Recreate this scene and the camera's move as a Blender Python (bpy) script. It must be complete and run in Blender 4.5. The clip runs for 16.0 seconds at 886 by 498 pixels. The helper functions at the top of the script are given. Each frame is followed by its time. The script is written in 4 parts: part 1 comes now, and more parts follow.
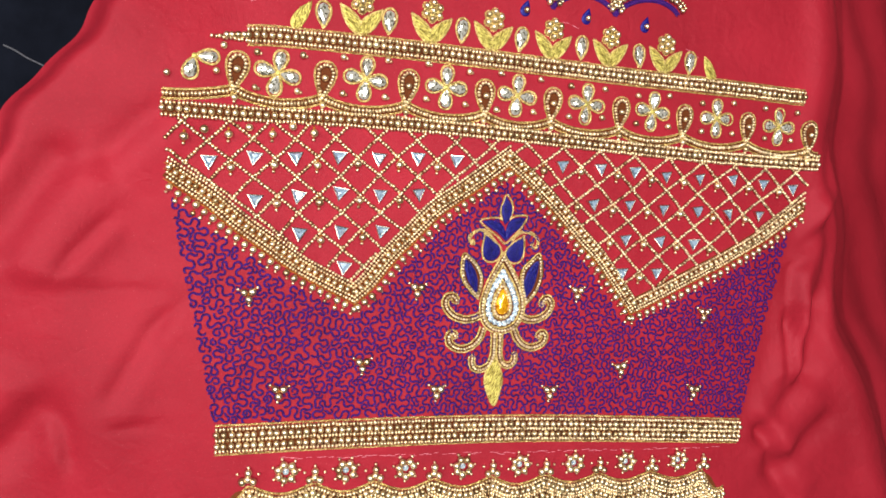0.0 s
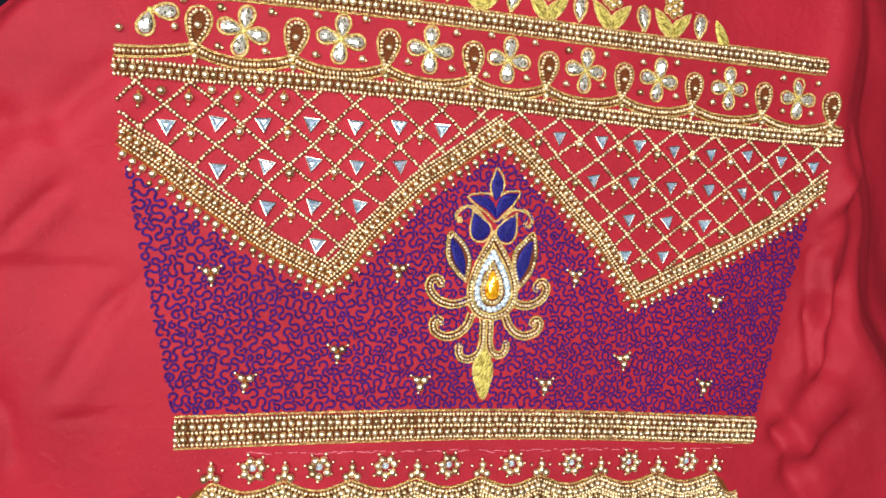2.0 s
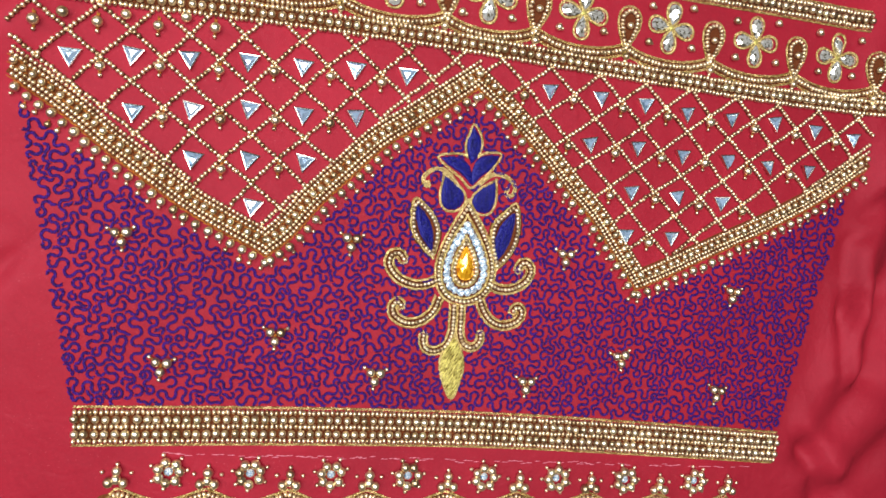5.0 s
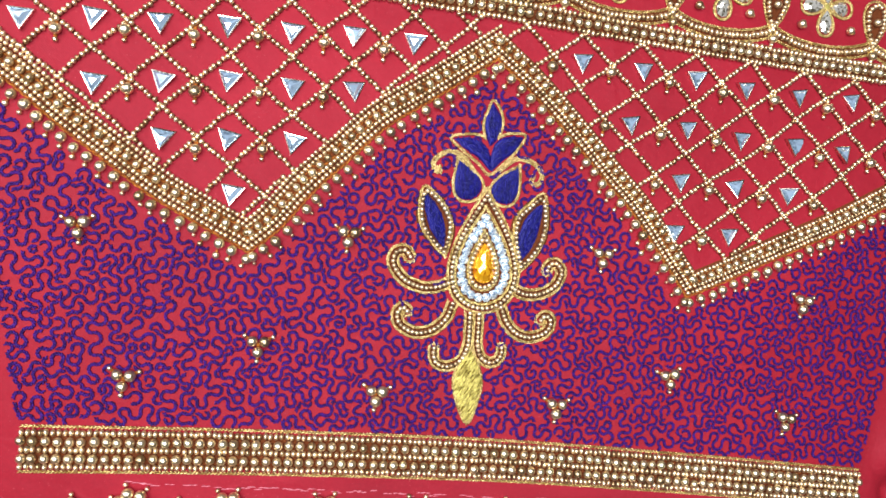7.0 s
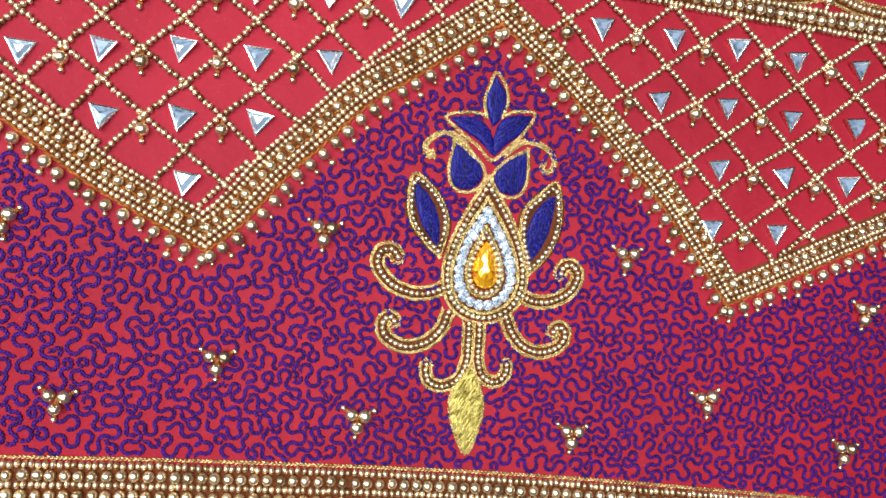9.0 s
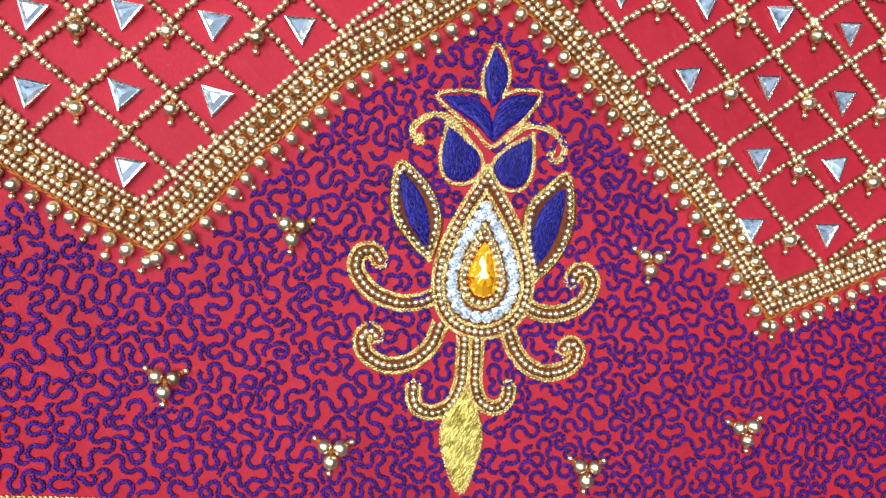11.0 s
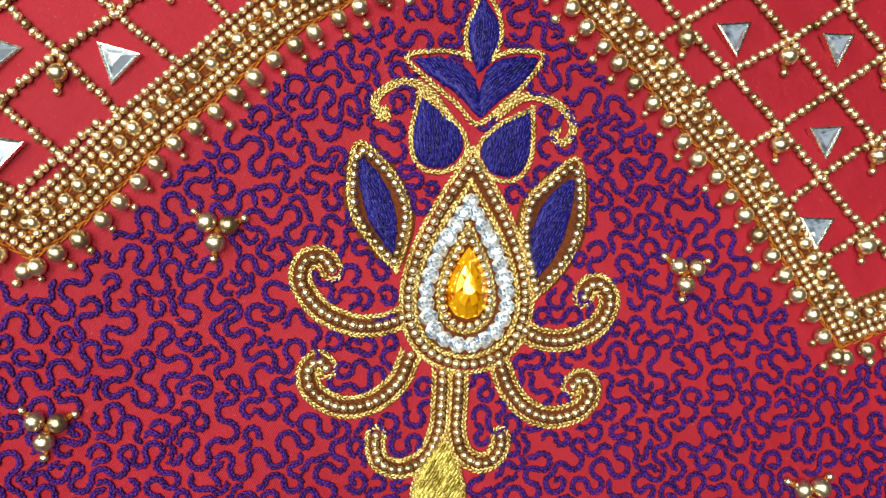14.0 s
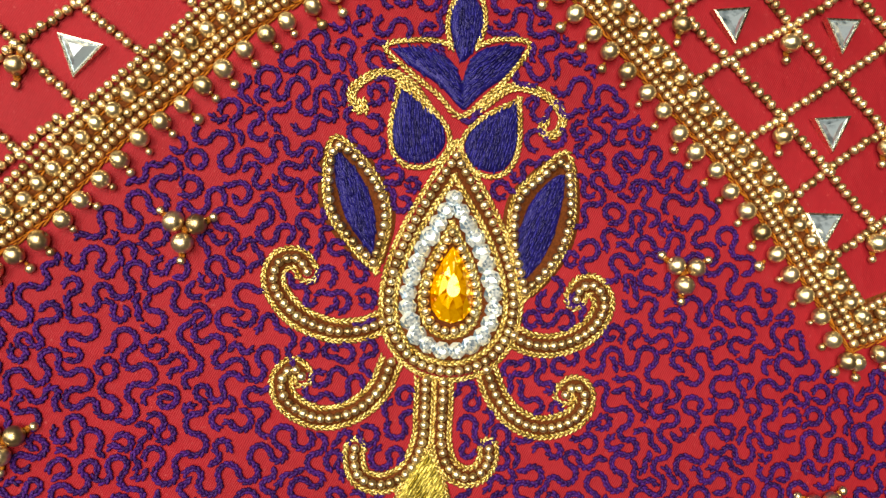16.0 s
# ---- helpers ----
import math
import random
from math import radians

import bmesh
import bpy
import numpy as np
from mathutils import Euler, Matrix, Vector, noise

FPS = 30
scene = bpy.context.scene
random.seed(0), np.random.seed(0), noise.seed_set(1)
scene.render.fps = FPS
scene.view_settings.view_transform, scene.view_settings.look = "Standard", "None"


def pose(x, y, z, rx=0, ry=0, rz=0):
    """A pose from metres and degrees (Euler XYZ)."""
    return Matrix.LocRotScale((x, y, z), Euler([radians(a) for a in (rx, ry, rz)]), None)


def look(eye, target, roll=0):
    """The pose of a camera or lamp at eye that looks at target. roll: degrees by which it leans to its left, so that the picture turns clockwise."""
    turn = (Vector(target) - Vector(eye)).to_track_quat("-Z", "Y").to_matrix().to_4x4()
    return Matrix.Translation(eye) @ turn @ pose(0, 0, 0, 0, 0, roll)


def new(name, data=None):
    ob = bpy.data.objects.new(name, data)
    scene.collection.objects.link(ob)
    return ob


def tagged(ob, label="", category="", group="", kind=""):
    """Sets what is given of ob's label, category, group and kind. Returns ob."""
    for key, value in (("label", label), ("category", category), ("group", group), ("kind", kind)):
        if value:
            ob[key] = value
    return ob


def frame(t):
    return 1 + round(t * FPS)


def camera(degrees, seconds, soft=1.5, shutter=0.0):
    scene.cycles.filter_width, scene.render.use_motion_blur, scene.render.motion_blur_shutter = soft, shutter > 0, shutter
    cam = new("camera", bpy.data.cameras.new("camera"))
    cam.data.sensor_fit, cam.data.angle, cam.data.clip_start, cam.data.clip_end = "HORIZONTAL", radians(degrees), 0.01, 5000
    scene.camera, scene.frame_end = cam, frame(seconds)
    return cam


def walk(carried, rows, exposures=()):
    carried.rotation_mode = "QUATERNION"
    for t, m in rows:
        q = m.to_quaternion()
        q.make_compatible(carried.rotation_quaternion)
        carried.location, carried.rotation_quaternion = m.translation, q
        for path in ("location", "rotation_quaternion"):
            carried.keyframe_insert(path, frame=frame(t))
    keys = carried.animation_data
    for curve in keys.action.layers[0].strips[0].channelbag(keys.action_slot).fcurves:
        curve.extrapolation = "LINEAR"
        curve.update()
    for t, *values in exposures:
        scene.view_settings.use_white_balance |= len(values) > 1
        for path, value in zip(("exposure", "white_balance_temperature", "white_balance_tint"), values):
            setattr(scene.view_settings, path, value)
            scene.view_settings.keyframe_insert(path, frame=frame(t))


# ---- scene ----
# ---- camera and walk ----
cam = camera(58.0, 16.0, soft=1.5)
PATH = [
    (0.0, -0.1570, 0.0231, 0.3574, -5.89, -18.87, 5.33),
    (0.5, -0.1512, 0.0212, 0.3525, -6.09, -18.30, 5.47),
    (1.0, -0.1463, 0.0160, 0.3451, -5.65, -18.03, 5.40),
    (1.5, -0.1387, 0.0125, 0.3389, -5.47, -17.58, 5.35),
    (2.0, -0.1311, 0.0100, 0.3331, -5.50, -17.48, 5.42),
    (2.5, -0.1234, 0.0054, 0.3256, -5.33, -17.48, 5.59),
    (3.0, -0.1156, 0.0013, 0.3169, -5.21, -17.39, 5.78),
    (3.5, -0.1076, 0.0014, 0.3094, -5.54, -16.98, 6.18),
    (4.0, -0.1025, -0.0004, 0.3041, -5.58, -16.77, 6.48),
    (6.5, -0.0740, -0.0149, 0.2566, -3.75, -13.18, 7.00),
    (7.0, -0.0688, -0.0178, 0.2484, -3.10, -12.48, 6.75),
    (7.5, -0.0641, -0.0175, 0.2399, -3.41, -11.95, 6.72),
    (8.0, -0.0601, -0.0181, 0.2312, -3.33, -11.49, 6.69),
    (8.5, -0.0556, -0.0188, 0.2217, -3.06, -11.03, 6.69),
    (11.0, -0.0388, -0.0239, 0.1820, -1.26, -9.30, 6.65),
    (11.5, -0.0361, -0.0232, 0.1748, -1.56, -9.40, 6.78),
    (12.0, -0.0328, -0.0230, 0.1658, -1.75, -9.14, 6.96),
    (12.5, -0.0301, -0.0231, 0.1565, -1.59, -8.83, 6.97),
    (13.0, -0.0271, -0.0241, 0.1505, -1.03, -8.28, 6.92),
    (13.5, -0.0247, -0.0252, 0.1459, -0.32, -7.89, 6.78),
    (14.0, -0.0225, -0.0245, 0.1417, -0.14, -7.56, 6.70),
    (14.5, -0.0206, -0.0247, 0.1382, 0.39, -7.19, 6.60),
    (15.0, -0.0193, -0.0247, 0.1363, 0.65, -7.00, 6.45),
    (15.5, -0.0177, -0.0249, 0.1348, 0.77, -6.84, 6.38),
    (16.0, -0.0164, -0.0269, 0.1341, 1.20, -6.82, 6.26),
]
EXPOSURES = [(0.0, -0.1, 6300, 11), (2.5, -0.07, 6200, 11), (4.0, -0.35, 5900, 12), (7.0, -0.06, 5800, 13), (8.5, -0.12, 5800, 14), (12.0, 0.08, 5900, 15), (13.5, -0.16, 6500, 12), (14.5, -0.28, 7500, 10), (16.0, -0.3, 8700, 8)]
walk(cam, [(t, pose(x, y, z, rx, ry, rz)) for t, x, y, z, rx, ry, rz in PATH], EXPOSURES)

# ---- light: a dim closed room under a ceiling fixture of four lamps, with an added fill from one side ----
world = bpy.data.worlds.new("room_dark")
scene.world = world
world.use_nodes = True
world.node_tree.nodes["Background"].inputs[0].default_value = (0.5, 0.55, 0.6, 1)
world.node_tree.nodes["Background"].inputs[1].default_value = 0.02


def area_lamp(name, eye, target, sx, sy, watts, colour):
    data = bpy.data.lights.new(name, "AREA")
    data.shape, data.size, data.size_y, data.energy, data.color = "RECTANGLE", sx, sy, watts, colour
    ob = new(name, data)
    ob.matrix_world = look(eye, target)
    return ob


for dx, dy, watts in ((-0.25, 0.22, 7.6), (0.24, 0.24, 6.8), (-0.26, -0.23, 7.2), (0.22, -0.25, 6.4)):
    area_lamp("ceiling_lamp", (-0.28 + dx, 0.12 + dy, 0.98), (-0.06 + 0.4 * dx, 0.0 + 0.4 * dy, 0), 0.36, 0.36, watts, (1.0, 0.97, 0.93))
# cool fill added on the left to model the folds; no window stands there
area_lamp("side_fill", (-1.7, 0.3, 0.9), (0, 0, 0), 1.1, 1.2, 17, (0.86, 0.93, 1.0))


# ---- materials ----
def principled(name, colour, rough, metal=0.0):
    mat = bpy.data.materials.new(name)
    mat.use_nodes = True
    b = mat.node_tree.nodes["Principled BSDF"]
    b.inputs["Base Color"].default_value = (*colour, 1)
    b.inputs["Roughness"].default_value = rough
    b.inputs["Metallic"].default_value = metal
    return mat, mat.node_tree, b


def node(tree, kind, **inputs):
    n = tree.nodes.new(kind)
    for key, value in inputs.items():
        n.inputs[key.replace("_", " ")].default_value = value
    return n


def object_coords(tree, scale=(1, 1, 1), turn=(0, 0, 0)):
    tc = tree.nodes.new("ShaderNodeTexCoord")
    mp = tree.nodes.new("ShaderNodeMapping")
    mp.inputs["Scale"].default_value = scale
    mp.inputs["Rotation"].default_value = turn
    tree.links.new(tc.outputs["Object"], mp.inputs["Vector"])
    return mp.outputs["Vector"]


def ramp(tree, fac, stops):
    r = tree.nodes.new("ShaderNodeValToRGB")
    els = r.color_ramp.elements
    while len(els) < len(stops):
        els.new(0.5)
    for e, (p, c) in zip(els, stops):
        e.position, e.color = p, (*c, 1)
    tree.links.new(fac, r.inputs["Fac"])
    return r.outputs["Color"]


def bump(tree, b, height, strength, distance, before=None):
    n = tree.nodes.new("ShaderNodeBump")
    n.inputs["Strength"].default_value, n.inputs["Distance"].default_value = strength, distance
    tree.links.new(height, n.inputs["Height"])
    if before:
        tree.links.new(before, n.inputs["Normal"])
    tree.links.new(n.outputs["Normal"], b.inputs["Normal"])
    return n.outputs["Normal"]


def make_silk():
    mat, tree, b = principled("red_silk", (0.6, 0.02, 0.04), 0.4)
    v = object_coords(tree)
    big = node(tree, "ShaderNodeTexNoise", Scale=14.0, Detail=4.0, Roughness=0.55)
    fine = node(tree, "ShaderNodeTexNoise", Scale=900.0, Detail=3.0, Roughness=0.6)
    crease = node(tree, "ShaderNodeTexNoise", Scale=58.0, Detail=2.5, Roughness=0.45, Distortion=0.3)
    pucker = node(tree, "ShaderNodeTexNoise", Scale=150.0, Detail=2.0, Roughness=0.5, Distortion=0.6)
    for n in (big, fine, crease, pucker):
        tree.links.new(v, n.inputs["Vector"])
    col = ramp(tree, big.outputs["Fac"], [(0.3, RED_A), (0.7, RED_B)])
    mix = tree.nodes.new("ShaderNodeMix")
    mix.data_type, mix.blend_type = "RGBA", "MULTIPLY"
    mix.inputs["Factor"].default_value = 0.2
    tree.links.new(col, mix.inputs["A"])
    tree.links.new(ramp(tree, fine.outputs["Fac"], [(0.35, (0.55, 0.55, 0.55)), (0.65, (1, 1, 1))]), mix.inputs["B"])
    # pale pink flecks painted into the colour for glints of the weave
    weave_glint = node(tree, "ShaderNodeTexNoise", Scale=1500.0, Detail=1.0, Roughness=0.5)
    tree.links.new(v, weave_glint.inputs["Vector"])
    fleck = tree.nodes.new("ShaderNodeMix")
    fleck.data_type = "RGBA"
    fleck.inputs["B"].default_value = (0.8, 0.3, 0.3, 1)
    tree.links.new(ramp(tree, weave_glint.outputs["Fac"], [(0.7, (0, 0, 0)), (0.8, (0.12, 0.12, 0.12))]), fleck.inputs["Factor"])
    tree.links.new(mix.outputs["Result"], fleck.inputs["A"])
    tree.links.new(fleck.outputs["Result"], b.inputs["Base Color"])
    weave = node(tree, "ShaderNodeTexWave", Scale=900.0, Distortion=1.5, Detail=1.0)
    tree.links.new(object_coords(tree, (1, 1, 1), (0, 0, 0.4)), weave.inputs["Vector"])
    n0 = bump(tree, b, crease.outputs["Fac"], 0.16, 0.003)
    n1 = bump(tree, b, pucker.outputs["Fac"], 0.26, 0.0014, n0)
    n2 = bump(tree, b, weave.outputs["Fac"], 0.28, 0.0002, n1)
    bump(tree, b, fine.outputs["Fac"], 0.16, 0.0004, n2)
    b.inputs["Specular IOR Level"].default_value = 0.17
    b.inputs["Specular Tint"].default_value = (1, 0.42, 0.47, 1)
    return mat


def make_metal(name, dark, light, rough, island=False, metal=1.0, grime=0.35):
    """Gilded surface: tone differs from piece to piece, with fine tarnish."""
    mat, tree, b = principled(name, light, rough, metal)
    if island:
        rnd = tree.nodes.new("ShaderNodeNewGeometry").outputs["Random Per Island"]
    else:
        rnd = tree.nodes.new("ShaderNodeObjectInfo").outputs["Random"]
    col = ramp(tree, rnd, [(0.0, dark), (0.35, light), (0.75, light), (1.0, tuple(min(1, c * 1.15) for c in light))])
    tarnish = node(tree, "ShaderNodeTexNoise", Scale=1400.0, Detail=3.0, Roughness=0.65)
    tree.links.new(object_coords(tree), tarnish.inputs["Vector"])
    mix = tree.nodes.new("ShaderNodeMix")
    mix.data_type, mix.blend_type = "RGBA", "MULTIPLY"
    mix.inputs["Factor"].default_value = grime
    tree.links.new(col, mix.inputs["A"])
    tree.links.new(ramp(tree, tarnish.outputs["Fac"], [(0.38, (0.3, 0.22, 0.15)), (0.6, (1, 1, 1))]), mix.inputs["B"])
    tree.links.new(mix.outputs["Result"], b.inputs["Base Color"])
    rr = tree.nodes.new("ShaderNodeMapRange")
    rr.inputs["To Min"].default_value, rr.inputs["To Max"].default_value = rough * 0.7, rough * 1.5
    tree.links.new(tarnish.outputs["Fac"], rr.inputs["Value"])
    tree.links.new(rr.outputs["Result"], b.inputs["Roughness"])
    bump(tree, b, tarnish.outputs["Fac"], 0.15, 0.0002)
    return mat


def make_thread(name, dark, light, rough, metal=0.0, strand=2600.0, sheen=0.12):
    """Twisted embroidery yarn: tone differs from stitch to stitch, with fine strands in relief."""
    mat, tree, b = principled(name, light, rough, metal)
    rnd = tree.nodes.new("ShaderNodeNewGeometry").outputs["Random Per Island"]
    col = ramp(tree, rnd, [(0.0, dark), (1.0, light)])
    strands = node(tree, "ShaderNodeTexNoise", Scale=strand, Detail=2.0)
    tree.links.new(object_coords(tree, (1, 1, 0.6), (0, 0, 0.6)), strands.inputs["Vector"])
    mix = tree.nodes.new("ShaderNodeMix")
    mix.data_type, mix.blend_type = "RGBA", "MULTIPLY"
    mix.inputs["Factor"].default_value = 0.7
    tree.links.new(col, mix.inputs["A"])
    tree.links.new(ramp(tree, strands.outputs["Fac"], [(0.35, (0.35, 0.35, 0.35)), (0.62, (1, 1, 1))]), mix.inputs["B"])
    tree.links.new(mix.outputs["Result"], b.inputs["Base Color"])
    bump(tree, b, strands.outputs["Fac"], 0.5, 0.0003)
    b.inputs["Specular IOR Level"].default_value = sheen
    b.inputs["Specular Tint"].default_value = (*(0.35 + 0.65 * c / max(light) for c in light), 1)
    return mat


def make_crystal(name, dark, light, rough=0.06, metal=0.5, grain=900.0):
    """Foil-backed cut glass: the foil's sparkle is painted as a random tone per facet."""
    mat, tree, b = principled(name, light, rough, metal)
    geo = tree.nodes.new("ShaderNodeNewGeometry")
    # cloudy dark and bright streaks painted within a facet, as if reflected
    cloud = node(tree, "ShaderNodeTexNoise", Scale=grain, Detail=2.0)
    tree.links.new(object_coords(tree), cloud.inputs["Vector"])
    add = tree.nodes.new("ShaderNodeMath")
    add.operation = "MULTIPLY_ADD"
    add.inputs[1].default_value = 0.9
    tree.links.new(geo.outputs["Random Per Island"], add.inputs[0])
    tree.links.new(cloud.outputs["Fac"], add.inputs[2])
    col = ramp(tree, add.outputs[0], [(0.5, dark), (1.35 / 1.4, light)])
    tree.links.new(col, b.inputs["Base Color"])
    b.inputs["Coat Weight"].default_value = 1.0
    b.inputs["Coat Roughness"].default_value = 0.02
    return mat


RED_A, RED_B = (0.218, 0.0095, 0.017), (0.308, 0.015, 0.026)
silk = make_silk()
gold_bead = make_metal("gold_bead", (0.46, 0.34, 0.18), (0.97, 0.8, 0.52), 0.3, metal=0.97)
gold_seed = make_metal("gold_seed", (0.42, 0.29, 0.14), (0.94, 0.76, 0.48), 0.29, island=True, metal=0.92)
zari = make_thread("gold_zari", (0.4, 0.26, 0.06), (0.96, 0.78, 0.32), 0.32, 0.8, 3200.0)
zari_leaf = make_thread("gold_leaf_thread", (0.2, 0.14, 0.015), (0.92, 0.8, 0.22), 0.34, 0.6, 3200.0)
orange = make_thread("orange_thread", (0.26, 0.075, 0.012), (0.48, 0.17, 0.026), 0.5)
brown_pad = make_thread("brown_padding", (0.07, 0.018, 0.006), (0.15, 0.042, 0.012), 0.7)
purple = make_thread("purple_thread", (0.02, 0.005, 0.06), (0.058, 0.011, 0.165), 0.42, 0.0, 2600.0, 0.28)
blue = make_thread("blue_thread", (0.003, 0.0025, 0.04), (0.013, 0.011, 0.195), 0.3, 0.0, 3000.0, 0.5)
chalk = make_thread("chalk_thread", (0.6, 0.16, 0.2), (0.72, 0.28, 0.33), 0.9)
grey_thread = make_thread("grey_thread", (0.05, 0.05, 0.055), (0.09, 0.09, 0.1), 0.8)
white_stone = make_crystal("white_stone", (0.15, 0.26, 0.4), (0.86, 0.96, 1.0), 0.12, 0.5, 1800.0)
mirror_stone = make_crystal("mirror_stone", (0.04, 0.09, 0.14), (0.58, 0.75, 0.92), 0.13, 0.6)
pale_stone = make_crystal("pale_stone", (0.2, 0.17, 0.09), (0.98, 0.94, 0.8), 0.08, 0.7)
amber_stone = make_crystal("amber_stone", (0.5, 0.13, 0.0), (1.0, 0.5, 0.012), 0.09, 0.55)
bezel_metal = make_metal("bezel_metal", (0.62, 0.54, 0.38), (0.9, 0.83, 0.68), 0.25)
cover_mat, cover_tree, cover_b = principled("dark_cover", (0.008, 0.009, 0.016), 0.85)
cover_noise = node(cover_tree, "ShaderNodeTexNoise", Scale=60.0, Detail=4.0)
cover_tree.links.new(object_coords(cover_tree), cover_noise.inputs["Vector"])
cover_tree.links.new(ramp(cover_tree, cover_noise.outputs["Fac"], [(0.3, (0.0015, 0.002, 0.004)), (0.7, (0.004, 0.005, 0.009))]), cover_b.inputs["Base Color"])
cover_b.inputs["Specular IOR Level"].default_value = 0.05
bump(cover_tree, cover_b, cover_noise.outputs["Fac"], 0.5, 0.004)
wall_mat, wall_tree, wall_b = principled("wall_paint", (0.2, 0.19, 0.17), 0.8)
wall_noise = node(wall_tree, "ShaderNodeTexNoise", Scale=6.0, Detail=5.0)
wall_tree.links.new(object_coords(wall_tree), wall_noise.inputs["Vector"])
wall_tree.links.new(ramp(wall_tree, wall_noise.outputs["Fac"], [(0.3, (0.1, 0.095, 0.085)), (0.7, (0.14, 0.135, 0.12))]), wall_b.inputs["Base Color"])

# ---- geometry helpers: the design is laid out in millimetres on the cloth ----
MM = 0.001
rng = np.random.default_rng(7)


def smooth(lo, hi, v):
    k = np.clip((v - lo) / (hi - lo), 0, 1)
    return k * k * (3 - 2 * k)


# creases of the loose silk: start, end, half width, depth, in mm
CREASES = [(-144, -31, -155, -43, 3.0, 1.6), (-155, -43, -172, -73, 4.5, 2.6), (-183, -5, -192, -17, 3.0, 1.4), (-200, 22, -221, -12, 9.0, 4.5),
           (-166, -89, -154, -87, 2.2, 1.2), (-189, -101, -192, -89, 3.0, 1.5), (-216, -100, -202, -82, 8.0, 4.0), (-163, 46, -179, 29, 6.0, 2.2), (-198, -31, -160, -31, 3.5, 0.7),
           (163, -7, 175, -1, 3.2, 3.0), (173, -7, 177, -34, 4.0, 4.2), (177, -34, 179, -60, 3.2, 3.0), (152, -81, 168, -97, 3.8, 2.0), (168, -97, 178, -110, 5.0, 2.6),
           (176, -114, 194, -136, 6.0, 2.8), (167, -99, 193, -65, 6.5, 2.6), (181, -120, 214, -92, 8.0, 3.4), (196, -60, 196, -22, 8.0, 4.5), (196, -22, 203, 29, 8.0, 4.0), (180, 10, 203, 29, 6.0, 3.5), (188, 75, 194, 45, 6.0, 3.0)]


def cloth_z(x, y):
    """Height of the cloth, in mm: flat where it is embroidered, creased beside that, falling away beyond a crest on the right."""
    x, y = np.asarray(x, float), np.asarray(y, float)
    right = smooth(0, 18, x - (156 + 0.2 * (y + 60)))
    left = smooth(0, 45, -x - (138 - 0.22 * (y + 60)))
    z = 0.35 * np.sin(x / 31 + y / 47) + 0.3 * np.sin(y / 23 - x / 61 + 1)
    for x0, y0, x1, y1, w, depth in CREASES:
        dx, dy = x1 - x0, y1 - y0
        n = math.hypot(dx, dy)
        s = ((x - x0) * dx + (y - y0) * dy) / n
        d = ((y - y0) * dx - (x - x0) * dy) / n + 0.5 * np.sin(s / 9.0)
        fade = np.exp(-(np.maximum(0, -s) ** 2 + np.maximum(0, s - n) ** 2) / 60.0)
        z = z + fade * depth * (1.15 if x0 < 0 else 1.05) * (0.8 * np.exp(-((d - 2.0 * w) / (1.6 * w)) ** 2) - np.exp(-(d / w) ** 2)) * np.maximum(left, right)
    crest = np.interp(y, [-260, -105, -70, -37, 0, 36, 75, 200], [320, 254, 231, 209, 199, 194, 185, 172]) + 3 * np.sin(y / 15)
    over = np.maximum(0, x - crest)
    z = z - (0.8 * np.minimum(over, 62) + 0.3 * np.maximum(over - 62, 0)) * smooth(0, 22, over) + 1.6 * smooth(4, 22, over) * np.sin((over + 0.25 * y) / 7.5 + 0.6 * np.sin(y / 23)) + 3.0 * np.exp(-((x - crest + 6) / 9) ** 2)
    z = z + left * (2.2 * np.sin((x + 0.75 * y) / 19 + 1.2) + 1.8 * np.sin((x * 0.4 - y) / 27 + 0.5 * np.sin(x / 22)))
    return z


def on_cloth(p, lift=0.0):
    p = np.asarray(p, float).reshape(-1, 2)
    return np.column_stack([p, cloth_z(p[:, 0], p[:, 1]) + lift])


def spline(ctrl, step=0.4):
    """A smooth open curve through the control points."""
    c = np.asarray(ctrl, float)
    c = np.vstack([2 * c[0] - c[1], c, 2 * c[-1] - c[-2]])
    out = []
    for i in range(1, len(c) - 2):
        p0, p1, p2, p3 = c[i - 1:i + 3]
        n = max(2, int(np.linalg.norm(p2 - p1) / step))
        t = np.linspace(0, 1, n, endpoint=False)[:, None]
        out.append(0.5 * (2 * p1 + (p2 - p0) * t + (2 * p0 - 5 * p1 + 4 * p2 - p3) * t ** 2 + (3 * p1 - p0 - 3 * p2 + p3) * t ** 3))
    return np.vstack(out + [c[-2:-1]])


def even(p, pitch):
    """Points along a polyline at about even pitch."""
    p = np.asarray(p, float)
    d = np.r_[0, np.cumsum(np.linalg.norm(np.diff(p, axis=0), axis=1))]
    n = max(1, int(round(d[-1] / pitch)))
    s = np.linspace(0, d[-1], n + 1)
    return np.column_stack([np.interp(s, d, p[:, k]) for k in range(2)])


def along(p):
    t = np.gradient(p, axis=0) if len(p) > 1 else np.array([[1.0, 0.0]])
    return t / np.maximum(np.linalg.norm(t, axis=1, keepdims=True), 1e-9)


def offset(p, d):
    p = even(p, 0.6)
    t = along(p)
    return p + d * np.column_stack([-t[:, 1], t[:, 0]])


def teardrop(cx, cy, half_w, half_h, turn=0.0, n=48, sharp=1.3):
    """A closed drop, its tip at the top before it is turned (degrees)."""
    t = np.linspace(0, 2 * np.pi, n + 1)
    x = np.sin(t) * np.sin(t / 2) ** sharp
    x, y = half_w * x / x.max(), half_h * np.cos(t)
    a = radians(turn)
    return np.column_stack([cx + x * np.cos(a) - y * np.sin(a), cy + x * np.sin(a) + y * np.cos(a)])


